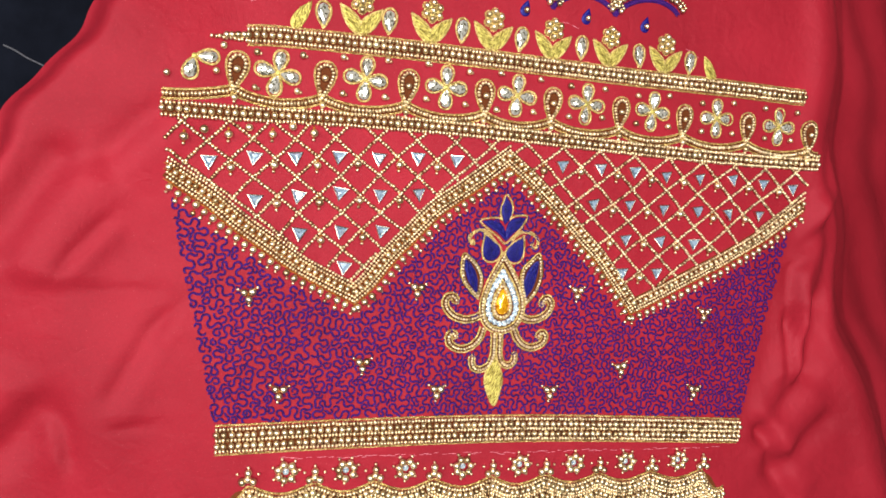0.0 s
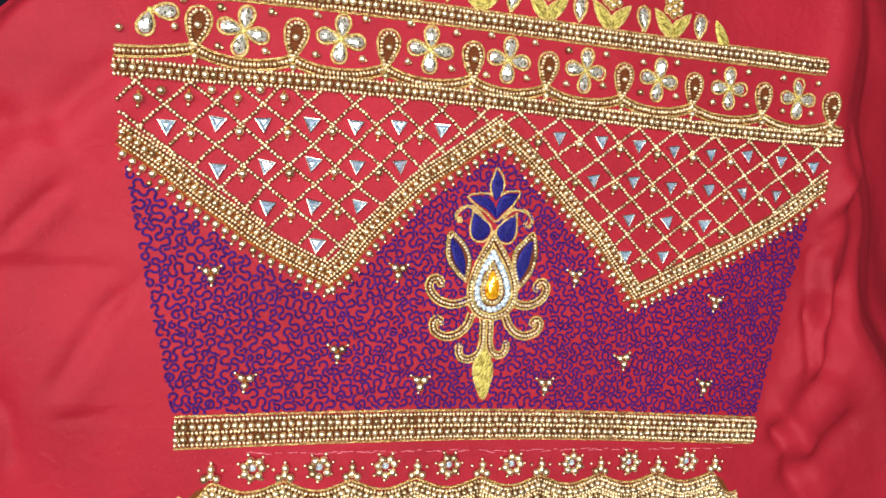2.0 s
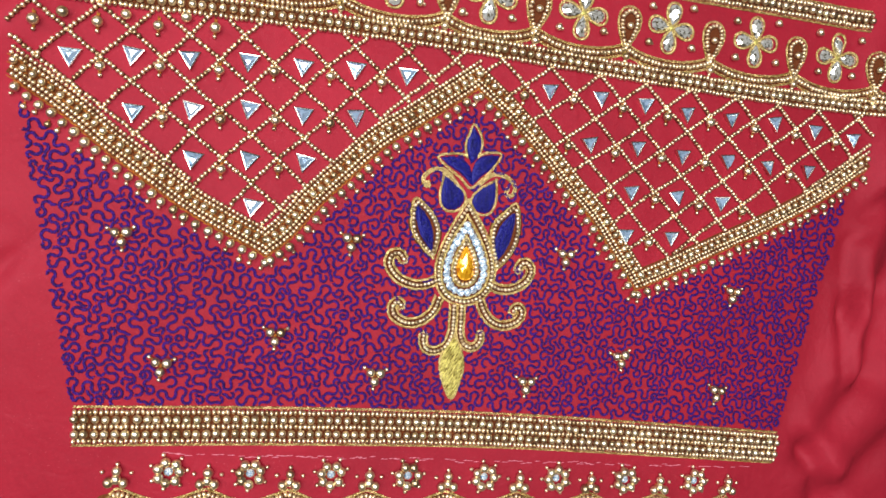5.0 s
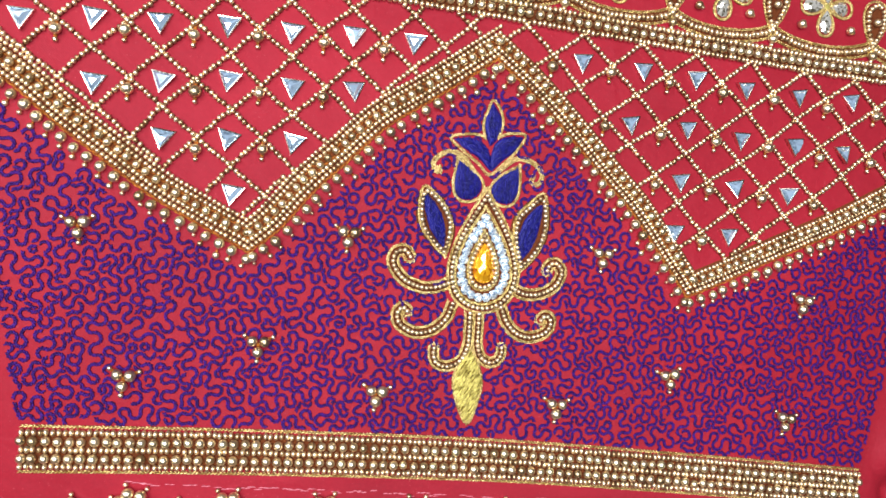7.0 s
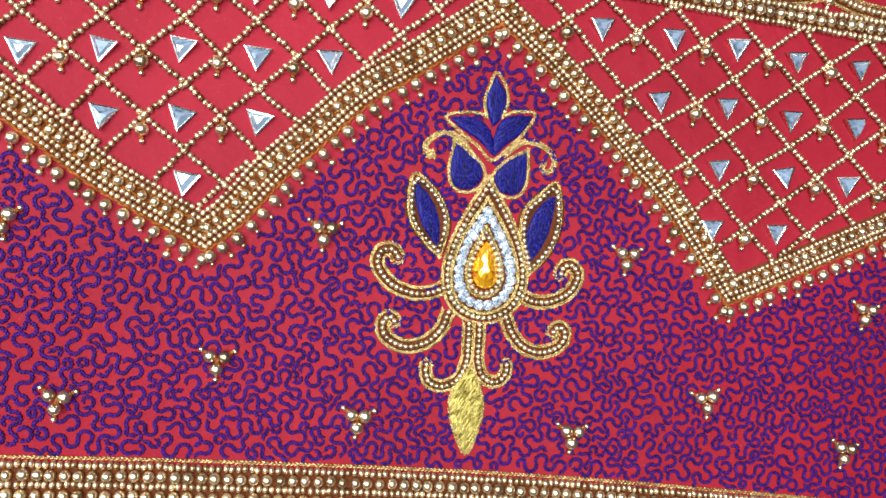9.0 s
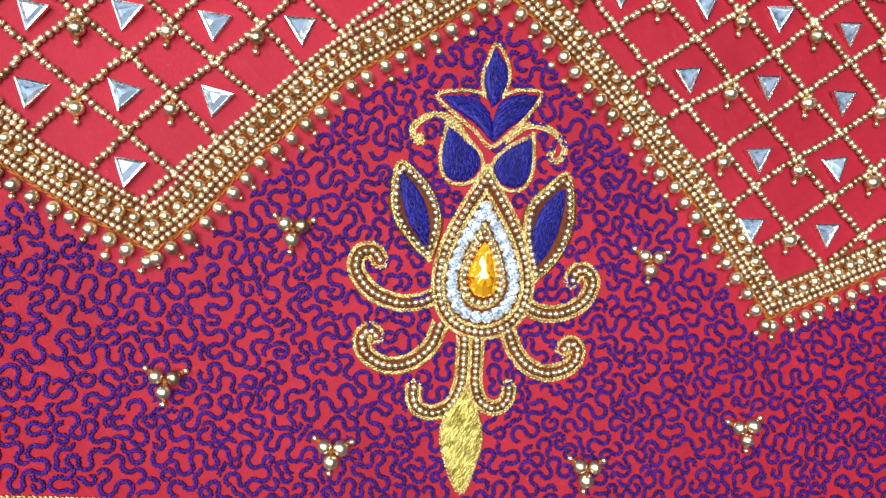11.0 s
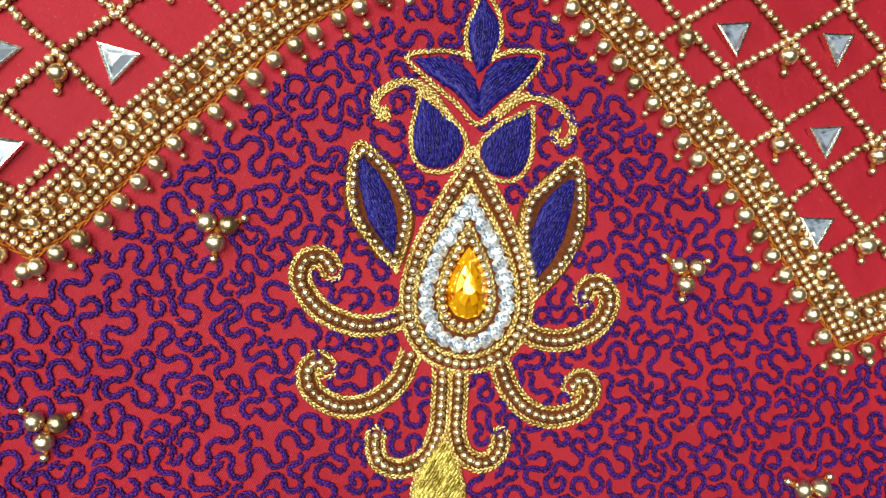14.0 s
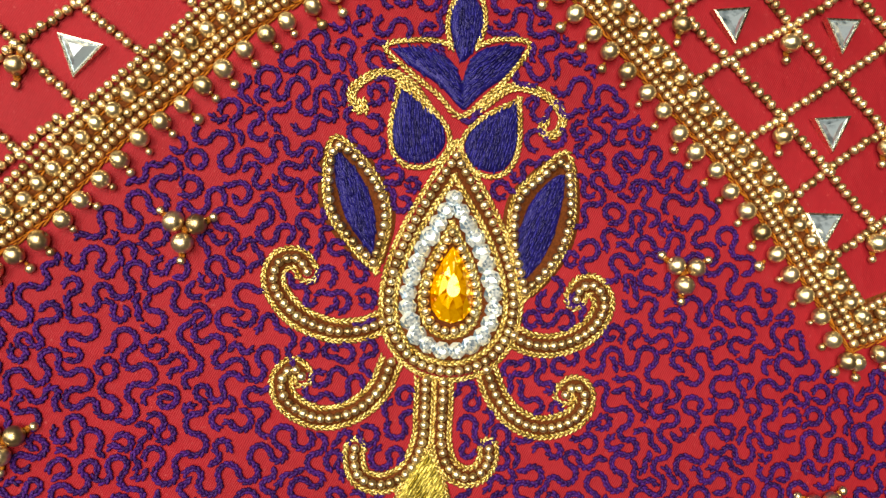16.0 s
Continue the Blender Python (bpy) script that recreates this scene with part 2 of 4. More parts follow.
def inside(pts, poly):
    pts, poly = np.asarray(pts, float).reshape(-1, 2), np.asarray(poly, float)
    x, y = pts[:, 0:1], pts[:, 1:2]
    x1, y1 = poly[:, 0], poly[:, 1]
    x2, y2 = np.roll(x1, -1), np.roll(y1, -1)
    dy = np.where(y2 == y1, 1e-12, y2 - y1)
    cross = ((y1 > y) != (y2 > y)) & (x < (x2 - x1) * (y - y1) / dy + x1)
    return cross.sum(axis=1) % 2 == 1


def mesh_from(name, verts, faces, shade=True):
    me = bpy.data.meshes.new(name)
    me.from_pydata(verts.tolist() if hasattr(verts, "tolist") else verts, [], faces.tolist() if hasattr(faces, "tolist") else faces)
    me.polygons.foreach_set("use_smooth", [shade] * len(me.polygons))
    me.update()
    return me


def ball(seg, rings):
    """A unit ball, poles along x: corners and triangles."""
    v, f = [(-1, 0, 0)], []
    for i in range(1, rings):
        a = math.pi * i / rings
        v += [(-math.cos(a), math.sin(a) * math.cos(2 * math.pi * k / seg), math.sin(a) * math.sin(2 * math.pi * k / seg)) for k in range(seg)]
    v.append((1, 0, 0))
    last = len(v) - 1
    for k in range(seg):
        f.append((0, 1 + (k + 1) % seg, 1 + k))
        f.append((last, last - seg + k, last - seg + (k + 1) % seg))
        for i in range(rings - 2):
            a, b = 1 + i * seg + k, 1 + i * seg + (k + 1) % seg
            f += [(a, b, b + seg), (a, b + seg, a + seg)]
    return np.array(v, float), np.array(f)


LINK, SEED = ball(6, 4), ball(8, 6)


def blobs(name, centres, axes, template):
    """Many small balls in one mesh: centres (n, 3) in mm, axes (n, 3, 3) with the half axes as rows."""
    tv, tf = template
    n = len(centres)
    v = centres[:, None, :] + np.einsum("vk,nkj->nvj", tv, axes)
    f = tf[None] + (np.arange(n) * len(tv))[:, None, None]
    return mesh_from(name, v.reshape(-1, 3) * MM, f.reshape(-1, 3))


def axes_for(t, length, width, height):
    n = len(t)
    a = np.zeros((n, 3, 3))
    a[:, 0, :2] = t * np.asarray(length).reshape(-1, 1)
    a[:, 1, 0], a[:, 1, 1] = -t[:, 1] * width, t[:, 0] * width
    a[:, 2, 2] = height
    return a


def chain_data(p, pitch=0.95, length=0.66, width=0.25, lift=0.33, lean=22, gauge=0.22):
    """A chain stitch: pairs of strands that lean together like a braid."""
    q = even(p, pitch)
    t = along(q)
    nrm = np.column_stack([-t[:, 1], t[:, 0]])
    cs, ax = [], []
    for side in (-1, 1):
        a = -side * radians(lean) * rng.uniform(0.7, 1.3, len(q))
        t2 = np.column_stack([t[:, 0] * np.cos(a) - t[:, 1] * np.sin(a), t[:, 0] * np.sin(a) + t[:, 1] * np.cos(a)])
        c = on_cloth(q + nrm * side * gauge + t * (0.2 * pitch * side) + rng.normal(0, 0.025, q.shape), lift)
        c[:, 2] += rng.normal(0, 0.04, len(q))
        cs.append(c)
        ax.append(axes_for(t2, length * rng.uniform(0.9, 1.1, len(q)), width, width * 0.95))
    return np.vstack(cs), np.vstack(ax)


def seeds_data(p, pitch=1.6, length=0.76, width=0.9, lift=0.88, jitter=0.1):
    q = even(p, pitch)
    t = along(q)
    turn = rng.normal(0, 0.16, len(q))
    t = np.column_stack([t[:, 0] * np.cos(turn) - t[:, 1] * np.sin(turn), t[:, 0] * np.sin(turn) + t[:, 1] * np.cos(turn)])
    c = on_cloth(q + rng.normal(0, jitter, q.shape), lift) + np.column_stack([np.zeros((len(q), 2)), rng.normal(0, 0.08, len(q))])
    return c, axes_for(t, length * rng.uniform(0.93, 1.06, len(q)), width, width)


def joined(datas):
    return np.vstack([d[0] for d in datas]), np.vstack([d[1] for d in datas])


def part(name, me, material, parent, label="", kind=""):
    if isinstance(me, bmesh.types.BMesh):
        data = bpy.data.meshes.new(name)
        me.to_mesh(data)
        me.free()
        me = data
    if not me.materials:
        me.materials.append(material)
    ob = new(name, me)
    ob.parent = parent
    return tagged(ob, label, kind=kind)


def chain(paths, parent, material, name="chain_stitch", label="", **kw):
    return part(name, blobs(name, *joined([chain_data(p, **kw) for p in paths]), LINK), material, parent, label, "stuff")


def seed_row(paths, parent, label="", **kw):
    return part("bead_string", blobs("bead_string", *joined([seeds_data(p, **kw) for p in paths]), SEED), gold_seed, parent, label, "stuff")


def bead_mesh(name, r, seg=14):
    """A pierced bead, its bore along x."""
    hole, prof = 0.22, []
    for i in range(9):
        a = math.asin(hole) + (math.pi - 2 * math.asin(hole)) * i / 8
        prof.append((-math.cos(a) * 0.94, math.sin(a)))
    prof = [(-0.6, hole * 0.8)] + prof + [(0.6, hole * 0.8)]
    v = [(x * r, q * r * math.cos(2 * math.pi * k / seg), q * r * math.sin(2 * math.pi * k / seg)) for x, q in prof for k in range(seg)]
    f = [(i * seg + k, i * seg + (k + 1) % seg, (i + 1) * seg + (k + 1) % seg, (i + 1) * seg + k) for i in range(len(prof) - 1) for k in range(seg)]
    f = [tuple(reversed(q)) for q in f]
    me = mesh_from(name, np.array(v) * MM, f)
    me.materials.append(gold_bead)
    return me


RADIUS = {"large": 1.8, "edge": 1.66, "medium": 1.48, "middle": 1.32, "small": 0.78}
BEADS = {size: bead_mesh(size + "_bead", r, 10 if r < 1 else 14) for size, r in RADIUS.items()}


def bead(size, x, y, parent, turn=0.0, lift=None, name="bead"):
    r = RADIUS[size]
    ob = new(name, BEADS[size])
    z = float(cloth_z(x, y)) + (r * 0.98 if lift is None else lift)
    k = rng.uniform(0.93, 1.06)
    ob.matrix_world = pose(x * MM, y * MM, z * MM, rng.uniform(0, 360), rng.normal(0, 9), math.degrees(turn) + rng.normal(0, 9)) @ Matrix.Diagonal((k * rng.uniform(0.95, 1.05), k, k, 1))
    ob.parent = parent
    return ob


def bead_line(p, size, pitch, parent, jitter=0.12, **kw):
    q = even(p, pitch)
    t = along(q)
    for (x, y), (tx, ty) in zip(q + rng.normal(0, jitter, q.shape), t):
        bead(size, x, y, parent, math.atan2(ty, tx), **kw)


def ribbon(name, p, width, parent, material, lift=0.12, label=""):
    """A low padded strip along a line, rounded across."""
    q = even(p, 1.0)
    t = along(q)
    nrm = np.column_stack([-t[:, 1], t[:, 0]])
    prof = [(-0.5, -0.1), (-0.42, lift), (0, lift * 1.4), (0.42, lift), (0.5, -0.1)]
    v = np.stack([on_cloth(q + nrm * (a * width), b) for a, b in prof], axis=1)
    n, m = len(q), len(prof)
    f = [(i * m + k, (i + 1) * m + k, (i + 1) * m + k + 1, i * m + k + 1) for i in range(n - 1) for k in range(m - 1)]
    return part(name, mesh_from(name, v.reshape(-1, 3) * MM, [tuple(reversed(x)) for x in f]), material, parent, label)


def dome(name, outline, height, parent, material, label="", base=0.05):
    """A padded filling with a rounded edge."""
    o = np.asarray(outline, float)
    if np.linalg.norm(o[0] - o[-1]) < 1e-6:
        o = o[:-1]
    if np.sum(o[:, 0] * np.roll(o[:, 1], -1) - np.roll(o[:, 0], -1) * o[:, 1]) < 0:
        o = o[::-1]
    c = o.mean(axis=0)
    levels = [(1.0, 0.0), (0.93, 0.5), (0.75, 0.82), (0.4, 0.97)]
    v = np.vstack([on_cloth(c + (o - c) * k, base + height * h) for k, h in levels] + [on_cloth(c[None], base + height)])
    n = len(o)
    f = [(l * n + i, l * n + (i + 1) % n, (l + 1) * n + (i + 1) % n, (l + 1) * n + i) for l in range(len(levels) - 1) for i in range(n)]
    f += [((len(levels) - 1) * n + i, (len(levels) - 1) * n + (i + 1) % n, len(levels) * n) for i in range(n)]
    return part(name, mesh_from(name, v * MM, f), material, parent, label)


def cut_stone(name, outline, height, parent, material, label="", table=0.45, girdle=0.45, lean=0.0):
    """A faceted stone: girdle, sloping crown facets, raised table."""
    o = np.asarray(outline, float)
    if np.linalg.norm(o[0] - o[-1]) < 1e-6:
        o = o[:-1]
    if np.sum(o[:, 0] * np.roll(o[:, 1], -1) - np.roll(o[:, 0], -1) * o[:, 1]) < 0:
        o = o[::-1]
    n, c = len(o), o.mean(axis=0)
    zc = float(cloth_z(c[0], c[1]))
    mid = (o + np.roll(o, -1, axis=0)) / 2
    ring = lambda p, k, z: np.column_stack([c + (p - c) * k, np.full(n, zc + z)])
    v = np.vstack([ring(o, 0.96, 0.0), ring(o, 1.0, height * girdle), ring(mid, (1 + table) / 2, height * 0.82), ring(o, table, height), [[c[0], c[1], zc + height * 1.02]]])
    if lean:
        a = rng.normal(0, lean, 2)
        v[n:, 2] += (v[n:, 0] - c[0]) * a[0] + (v[n:, 1] - c[1]) * a[1]
        v[2 * n:3 * n, 2] += rng.normal(0, height * 0.05, n)
    f = []
    for i in range(n):
        j = (i + 1) % n
        f += [(i, j, n + j, n + i), (n + i, n + j, 2 * n + i), (2 * n + i, n + j, 2 * n + j), (2 * n + i, 2 * n + j, 3 * n + j), (3 * n + i, 2 * n + i, 3 * n + j), (3 * n + i, 3 * n + j, 4 * n)]
    me = mesh_from(name, v * MM, f, False)
    bm = bmesh.new()
    bm.from_mesh(me)
    bmesh.ops.recalc_face_normals(bm, faces=bm.faces)
    # facets parted so that each takes its own painted sparkle tone
    bmesh.ops.split_edges(bm, edges=bm.edges[:])
    bm.to_mesh(me)
    bm.free()
    return part(name, me, material, parent, label)

# ---- the setting: a dark cover under the cloth, plain walls and ceiling ----
def slab(name, x0, x1, y0, y1, z0, z1, material):
    bm = bmesh.new()
    bmesh.ops.create_cube(bm, size=1)
    for v in bm.verts:
        v.co = ((x0 + x1) / 2 + v.co.x * (x1 - x0), (y0 + y1) / 2 + v.co.y * (y1 - y0), (z0 + z1) / 2 + v.co.z * (z1 - z0))
    ob = part(name, bm, material, None)
    return tagged(ob, kind="structure")


def dark_cover():
    n = 60
    g = np.linspace(-1, 1, n)
    g = np.sign(g) * (0.35 * np.abs(g) + 1.65 * np.abs(g) ** 3)
    x, y = np.meshgrid(g, g)
    z = -0.014 + 0.002 * np.sin(x * 23 + y * 9) + 0.0015 * np.sin(y * 41 - x * 13) - 0.75 * smooth(0.13, 0.75, x)
    v = np.column_stack([x.ravel(), y.ravel(), z.ravel()])
    f = [(j * n + i, j * n + i + 1, (j + 1) * n + i + 1, (j + 1) * n + i) for j in range(n - 1) for i in range(n - 1)]
    ob = part("ground", mesh_from("ground", v, f), cover_mat, None)
    return tagged(ob, "dark navy cover beneath the red silk", "cover", kind="structure")


dark_cover()
slab("wall_north", -2.1, 2.1, 2.0, 2.1, -0.4, 1.8, wall_mat)
slab("wall_south", -2.1, 2.1, -2.1, -2.0, -0.4, 1.8, wall_mat)
slab("wall_east", 2.0, 2.1, -2.0, 2.0, -0.4, 1.8, wall_mat)
slab("wall_west", -2.1, -2.0, -2.0, 2.0, -0.4, 1.8, wall_mat)
slab("ceiling", -2.1, 2.1, -2.1, 2.1, 1.8, 1.9, wall_mat)
slab("floor", -2.0, 2.0, -2.0, 2.0, -0.4, -0.3, wall_mat)

loose = ribbon("loose_thread", spline([(-223, 66.2), (-219, 64.8), (-214, 62.2), (-207, 59.5)]), 0.8, None, grey_thread, 0.4)
loose.location.z = -0.0128
tagged(loose, "thin pale grey thread lying on the dark cover", "thread")

# ---- the blouse ----
blouse = tagged(new("embroidered_blouse"), "red silk blouse sleeve with gold beadwork, on a dark cover", "blouse")


def cloth():
    """The silk sheet, its raw edge turned down on the left."""
    nu, nv = 420, 240
    u, v = np.meshgrid(np.linspace(0, 1, nu), np.linspace(0, 1, nv))
    y = -260 + 460 * v
    left = np.interp(y, [-260, -60, 20, 39, 47, 61, 71, 87, 120, 200], [-330, -262, -229, -221, -217, -207, -200, -190, -172, -130])
    left = left + 1.5 * np.sin(y / 9.0) + 0.8 * np.sin(y / 3.7)
    x = left + (560 - left) * u
    z = cloth_z(x, y)
    z = z * smooth(0, 12, x - left) - 12 * (1 - smooth(0, 14, x - left)) ** 2
    p = np.column_stack([x.ravel(), y.ravel(), z.ravel()]) * MM
    f = [(j * nu + i, j * nu + i + 1, (j + 1) * nu + i + 1, (j + 1) * nu + i) for j in range(nv - 1) for i in range(nu - 1)]
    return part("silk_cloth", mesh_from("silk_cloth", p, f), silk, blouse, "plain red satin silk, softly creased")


cloth()

# lines of the layout
ZIG = [spline([(-166, 20.5), (-157, 15), (-143, 6.4), (-130, -3.1), (-116, -12), (-103, -20.3), (-89, -27), (-72, -34.6)]),
       spline([(-72, -34.6), (-62.8, -25.8), (-53.8, -13.4), (-43.6, -1.8), (-33, 10), (-20.4, 19.7), (-2, 34.6)]),
       spline([(-2, 34.6), (7.4, 28), (19.6, 18.2), (37.7, 2.2), (49, -7.4), (60.3, -19.7), (73.6, -34.6)]),
       spline([(73.6, -34.6), (85, -29.4), (101, -21), (116, -13.2), (130, -6), (145.3, 2.8), (159, 11.5), (177, 25.5), (187, 33.5)])]
ZIG_LINE = np.vstack([ZIG[0], ZIG[1][1:], ZIG[2][1:], ZIG[3][1:]])
DIVIDER = spline([(-161, 47), (-127, 48.6), (-81, 51.2), (-30, 52.7), (25, 52.9), (86, 53), (140, 54), (181, 55.6)])
TOP_LINE = spline([(-128, 82), (-114, 83.4), (-63, 85.6), (-7, 87), (55, 88.3), (124, 90.3), (168, 91)])
BAND_LINE = spline([(-130, -95.6), (-69, -93.4), (11, -92.2), (80, -93.2), (151, -95.4)])


def miter(line, d):
    """The zigzag moved sideways by d, towards its red side, with sharp corners."""
    legs = [offset(seg, d) for seg in line]
    out = [legs[0]]
    for b in legs[1:]:
        a = out[-1]
        gap = np.linalg.norm(a[:, None] - b[None], axis=2)
        i, j = np.unravel_index(np.argmin(gap), gap.shape)
        if gap[i, j] < 0.8:
            out[-1], b = a[:i + 1], b[j:]
        else:
            p, q = a[-1], b[0]
            da, db = along(a)[-1], along(b)[0]
            s = np.linalg.solve(np.column_stack([da, -db]), q - p)
            out[-1] = np.vstack([a, p + da * s[0]])
            b = np.vstack([q + db * s[1], b])
        out.append(b)
    return [even(leg, 0.6) for leg in out]


# ---- zigzag border ----
def zigzag(d):
    """The border's legs at a distance d, cut off upright at both ends."""
    return [leg[(leg[:, 0] > -157.5) & (leg[:, 0] < 177.5)] for leg in miter(ZIG, d)]


def zigzag_border():
    base = ribbon("zigzag_border", np.vstack(zigzag(6.0)), 8.0, blouse, brown_pad, 0.1, "gold bead border in a zigzag, large beads outermost")
    spacing = (4.3, 4.3, 4.65, 4.5)
    for leg, pitch in zip(zigzag(0.0), spacing):
        bead_line(leg[2:-2], "edge", pitch, base, 0.2, name="large_bead")
    for leg in zigzag(6.6):
        bead_line(leg[1:-1], "middle", 3.35, base, 0.14, name="medium_bead")
    for d in (3.0, 4.7, 8.5, 10.2):
        legs = zigzag(d)
        if d == 10.2:
            legs = legs[:2]
        if d in (4.7, 10.2):
            # the strings beside the motif are strung bead by bead
            for leg in legs[1:3]:
                for x, y in even(leg, 1.55):
                    bead("small", x + rng.normal(0, 0.04), y + rng.normal(0, 0.04), base, rng.uniform(0, 3), lift=0.8, name="seed_bead")
            legs = [leg for k, leg in enumerate(legs) if k in (0, 3)]
        seed_row(legs, base, pitch=1.55, length=0.7, width=0.8, lift=0.8, jitter=0.05)
    chain(zigzag(1.9), base, orange, "couching_thread", "orange thread", pitch=2.3, length=1.4, width=0.22, lift=0.4, lean=8)
    chain(zigzag(5.55) + zigzag(7.65), base, orange, "couching_thread", "orange thread", pitch=2.3, length=1.3, width=0.2, lift=0.3, lean=8)
    # picots: a tiny bead on a stalk outside every large bead
    tips, stalks = [], []
    for leg, pitch in zip(zigzag(0.0), spacing):
        q = even(leg[2:-2], pitch)
        t = along(q)
        out = np.column_stack([t[:, 1], -t[:, 0]]) + np.array([0.1, -0.25])
        out = out / np.linalg.norm(out, axis=1, keepdims=True) + rng.normal(0, 0.18, q.shape)
        stalks.append((on_cloth(q + out * 1.85, 0.6), axes_for(out, 0.5, 0.3, 0.3)))
        tips.append((on_cloth(q + out * 2.65, 0.8), axes_for(out, 0.74, 0.82, 0.82)))
    part("picot_bead", blobs("picot_bead", *joined(tips), SEED), gold_seed, base, kind="stuff")
    part("picot_thread", blobs("picot_thread", *joined(stalks), LINK), orange, base, kind="stuff")


zigzag_border()


# ---- straight borders ----
def border(line, name, label, rows, edges, width):
    base = ribbon(name, line, width, blouse, brown_pad, 0.1, label)
    for d, size in rows:
        if size == "seed":
            seed_row([offset(line, d)], base, pitch=1.68, length=0.75, width=1.12)
        else:
            bead_line(offset(line, d), size, 3.3, base, name="medium_bead")
    if edges:
        chain([offset(line, d) for d in edges], base, zari, pitch=1.1)


border(DIVIDER, "dividing_border", "straight gold bead border above the lattice", [(2.6, "seed"), (0, "medium"), (-2.6, "seed")], (), 5.6)
border(TOP_LINE, "upper_border", "gold bead border edged with gold chain stitch", [(2.6, "seed"), (0, "medium"), (-2.6, "seed")], (4.1, -4.1), 7.0)
border(BAND_LINE, "lower_border", "wide gold bead band of five rows, edged with chain stitch",
       [(5.1, "seed"), (2.55, "medium"), (0, "seed"), (-2.55, "medium"), (-5.1, "seed")], (6.7, -6.7), 12.0)
taper = ribbon("tapered_end", np.array([(-142, 79.6), (-128, 81.6)]), 1.6, blouse, brown_pad, 0.1)
seed_row([np.array([(-143, 79.4), (-129, 79.6)])], taper, width=1.0)
bead_line(np.array([(-137, 80.6), (-130, 81.6)]), "medium", 2.7, taper)


# ---- lattice with triangular mirrors ----
def left_node(i, j):
    return np.array([-141.2 + 18.6 * i + 2.1 * j, 27 + 2.95 * i - 0.19 * i * i - 16.6 * j])


def right_node(i, j):
    return np.array([26 + 20.5 * i + 0.05 * j * i - 0.3 * j, 41.0 + 0.12 * i - 16.9 * j])


def lattice(net, region, name, label, span):
    """Crossing strings of seed beads, clipped to a region; every second crossing carries a hanging bead."""
    runs = []
    for sign in (1, -1):
        for k in range(-14, 26):
            s = np.arange(-8, 12, 0.02)
            p = np.array([net(k + 0.5 + a, sign * a) for a in s])
            p = p + np.column_stack([0.5 * np.sin(p[:, 1] / 5 + k), 0.4 * np.sin(p[:, 0] / 7 + k)])
            ok = inside(p, region)
            edges = np.flatnonzero(np.diff(np.r_[0, ok.astype(int), 0]))
            for a, b in zip(edges[::2], edges[1::2]):
                if np.linalg.norm(p[b - 1] - p[a]) > 3:
                    runs.append(p[a:b])
    base = part(name, blobs(name, *joined([seeds_data(r, 1.6, 0.74, 0.93, 0.9, 0.12) for r in runs]), SEED), gold_seed, blouse, label)
    # brown thread, also laid as the contact shade the soft lamps leave out
    chain(runs, base, brown_pad, "string_thread_shade", "brown thread and added dark contact shade under the strung beads", pitch=1.1, length=0.75, width=0.3, lift=0.2, lean=6, gauge=0.3)
    knots = []
    for i in np.arange(span[0], span[1]) + 0.5:
        for j in (-0.82, 0, 1, 2, 3, 4):
            x, y = net(i, j)
            if not inside([(x, y)], region)[0]:
                continue
            x, y = x + rng.normal(0, 0.3), y - 3.2 + rng.normal(0, 0.3)
            if inside([(x, y - 1)], region)[0]:
                bead("large", x, y, base, math.pi / 2, name="hanging_bead")
                bead("small", x + rng.normal(0, 0.15), y - 2.9, base, math.pi / 2, lift=0.8, name="tip_bead")
                knots += [np.array([(x, y + 2.6), (x, y + 1.2)]), np.array([(x, y - 1.3), (x, y - 2)])]
    chain(knots, base, orange, "knot_thread", pitch=0.8, length=0.7, width=0.28, lift=0.6)
    for i in range(span[0], span[1]):
        x, y = net(i - 0.05, -0.8)
        if inside([(x, y)], region)[0]:
            bead("large", x, y, base, 1.5, lift=2.0, name="crossing_bead")
    return base


def triangle_mirror(x, y, turn, size=4.15):
    a0 = radians(90 + turn)
    corner = lambda r: np.array([(x + r * math.cos(a0 + math.pi + k * 2 * math.pi / 3), y + r * math.sin(a0 + math.pi + k * 2 * math.pi / 3)) for k in range(3)])
    outer, inner = corner(size), corner(size * 0.85)
    zc = float(cloth_z(x, y))
    lean = rng.normal(0, 0.13, 2)
    at = lambda p, z: [(q[0], q[1], zc + z + (q[0] - x) * lean[0] + (q[1] - y) * lean[1]) for q in p]
    v = np.array(at(corner(size * 1.04), 0.0) + at(outer, 1.35) + at(inner, 1.45) + at(inner, 1.15))
    f = [(l * 3 + k, l * 3 + (k + 1) % 3, (l + 1) * 3 + (k + 1) % 3, (l + 1) * 3 + k) for l in range(3) for k in range(3)]
    frame_ob = part("triangular_mirror", mesh_from("triangular_mirror", v * MM, f, False), bezel_metal, blouse, "triangular mirror stone in a thin gilt setting")
    c = corner(size * 0.84)
    ridge = corner(size * rng.uniform(0.22, 0.5)) + rng.normal(0, 0.35, 2)
    w = np.array(at(c, 1.2) + at(ridge, 2.15))
    g = [(k, (k + 1) % 3, 3 + (k + 1) % 3) for k in range(3)] + [(k, 3 + (k + 1) % 3, 3 + k) for k in range(3)] + [(3, 4, 5)]
    # separate facets, so the painted reflection differs from one to the next
    loose_v = np.vstack([w[list(q)] for q in g])
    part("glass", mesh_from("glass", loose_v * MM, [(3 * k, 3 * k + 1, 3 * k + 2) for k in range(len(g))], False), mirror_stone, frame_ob)


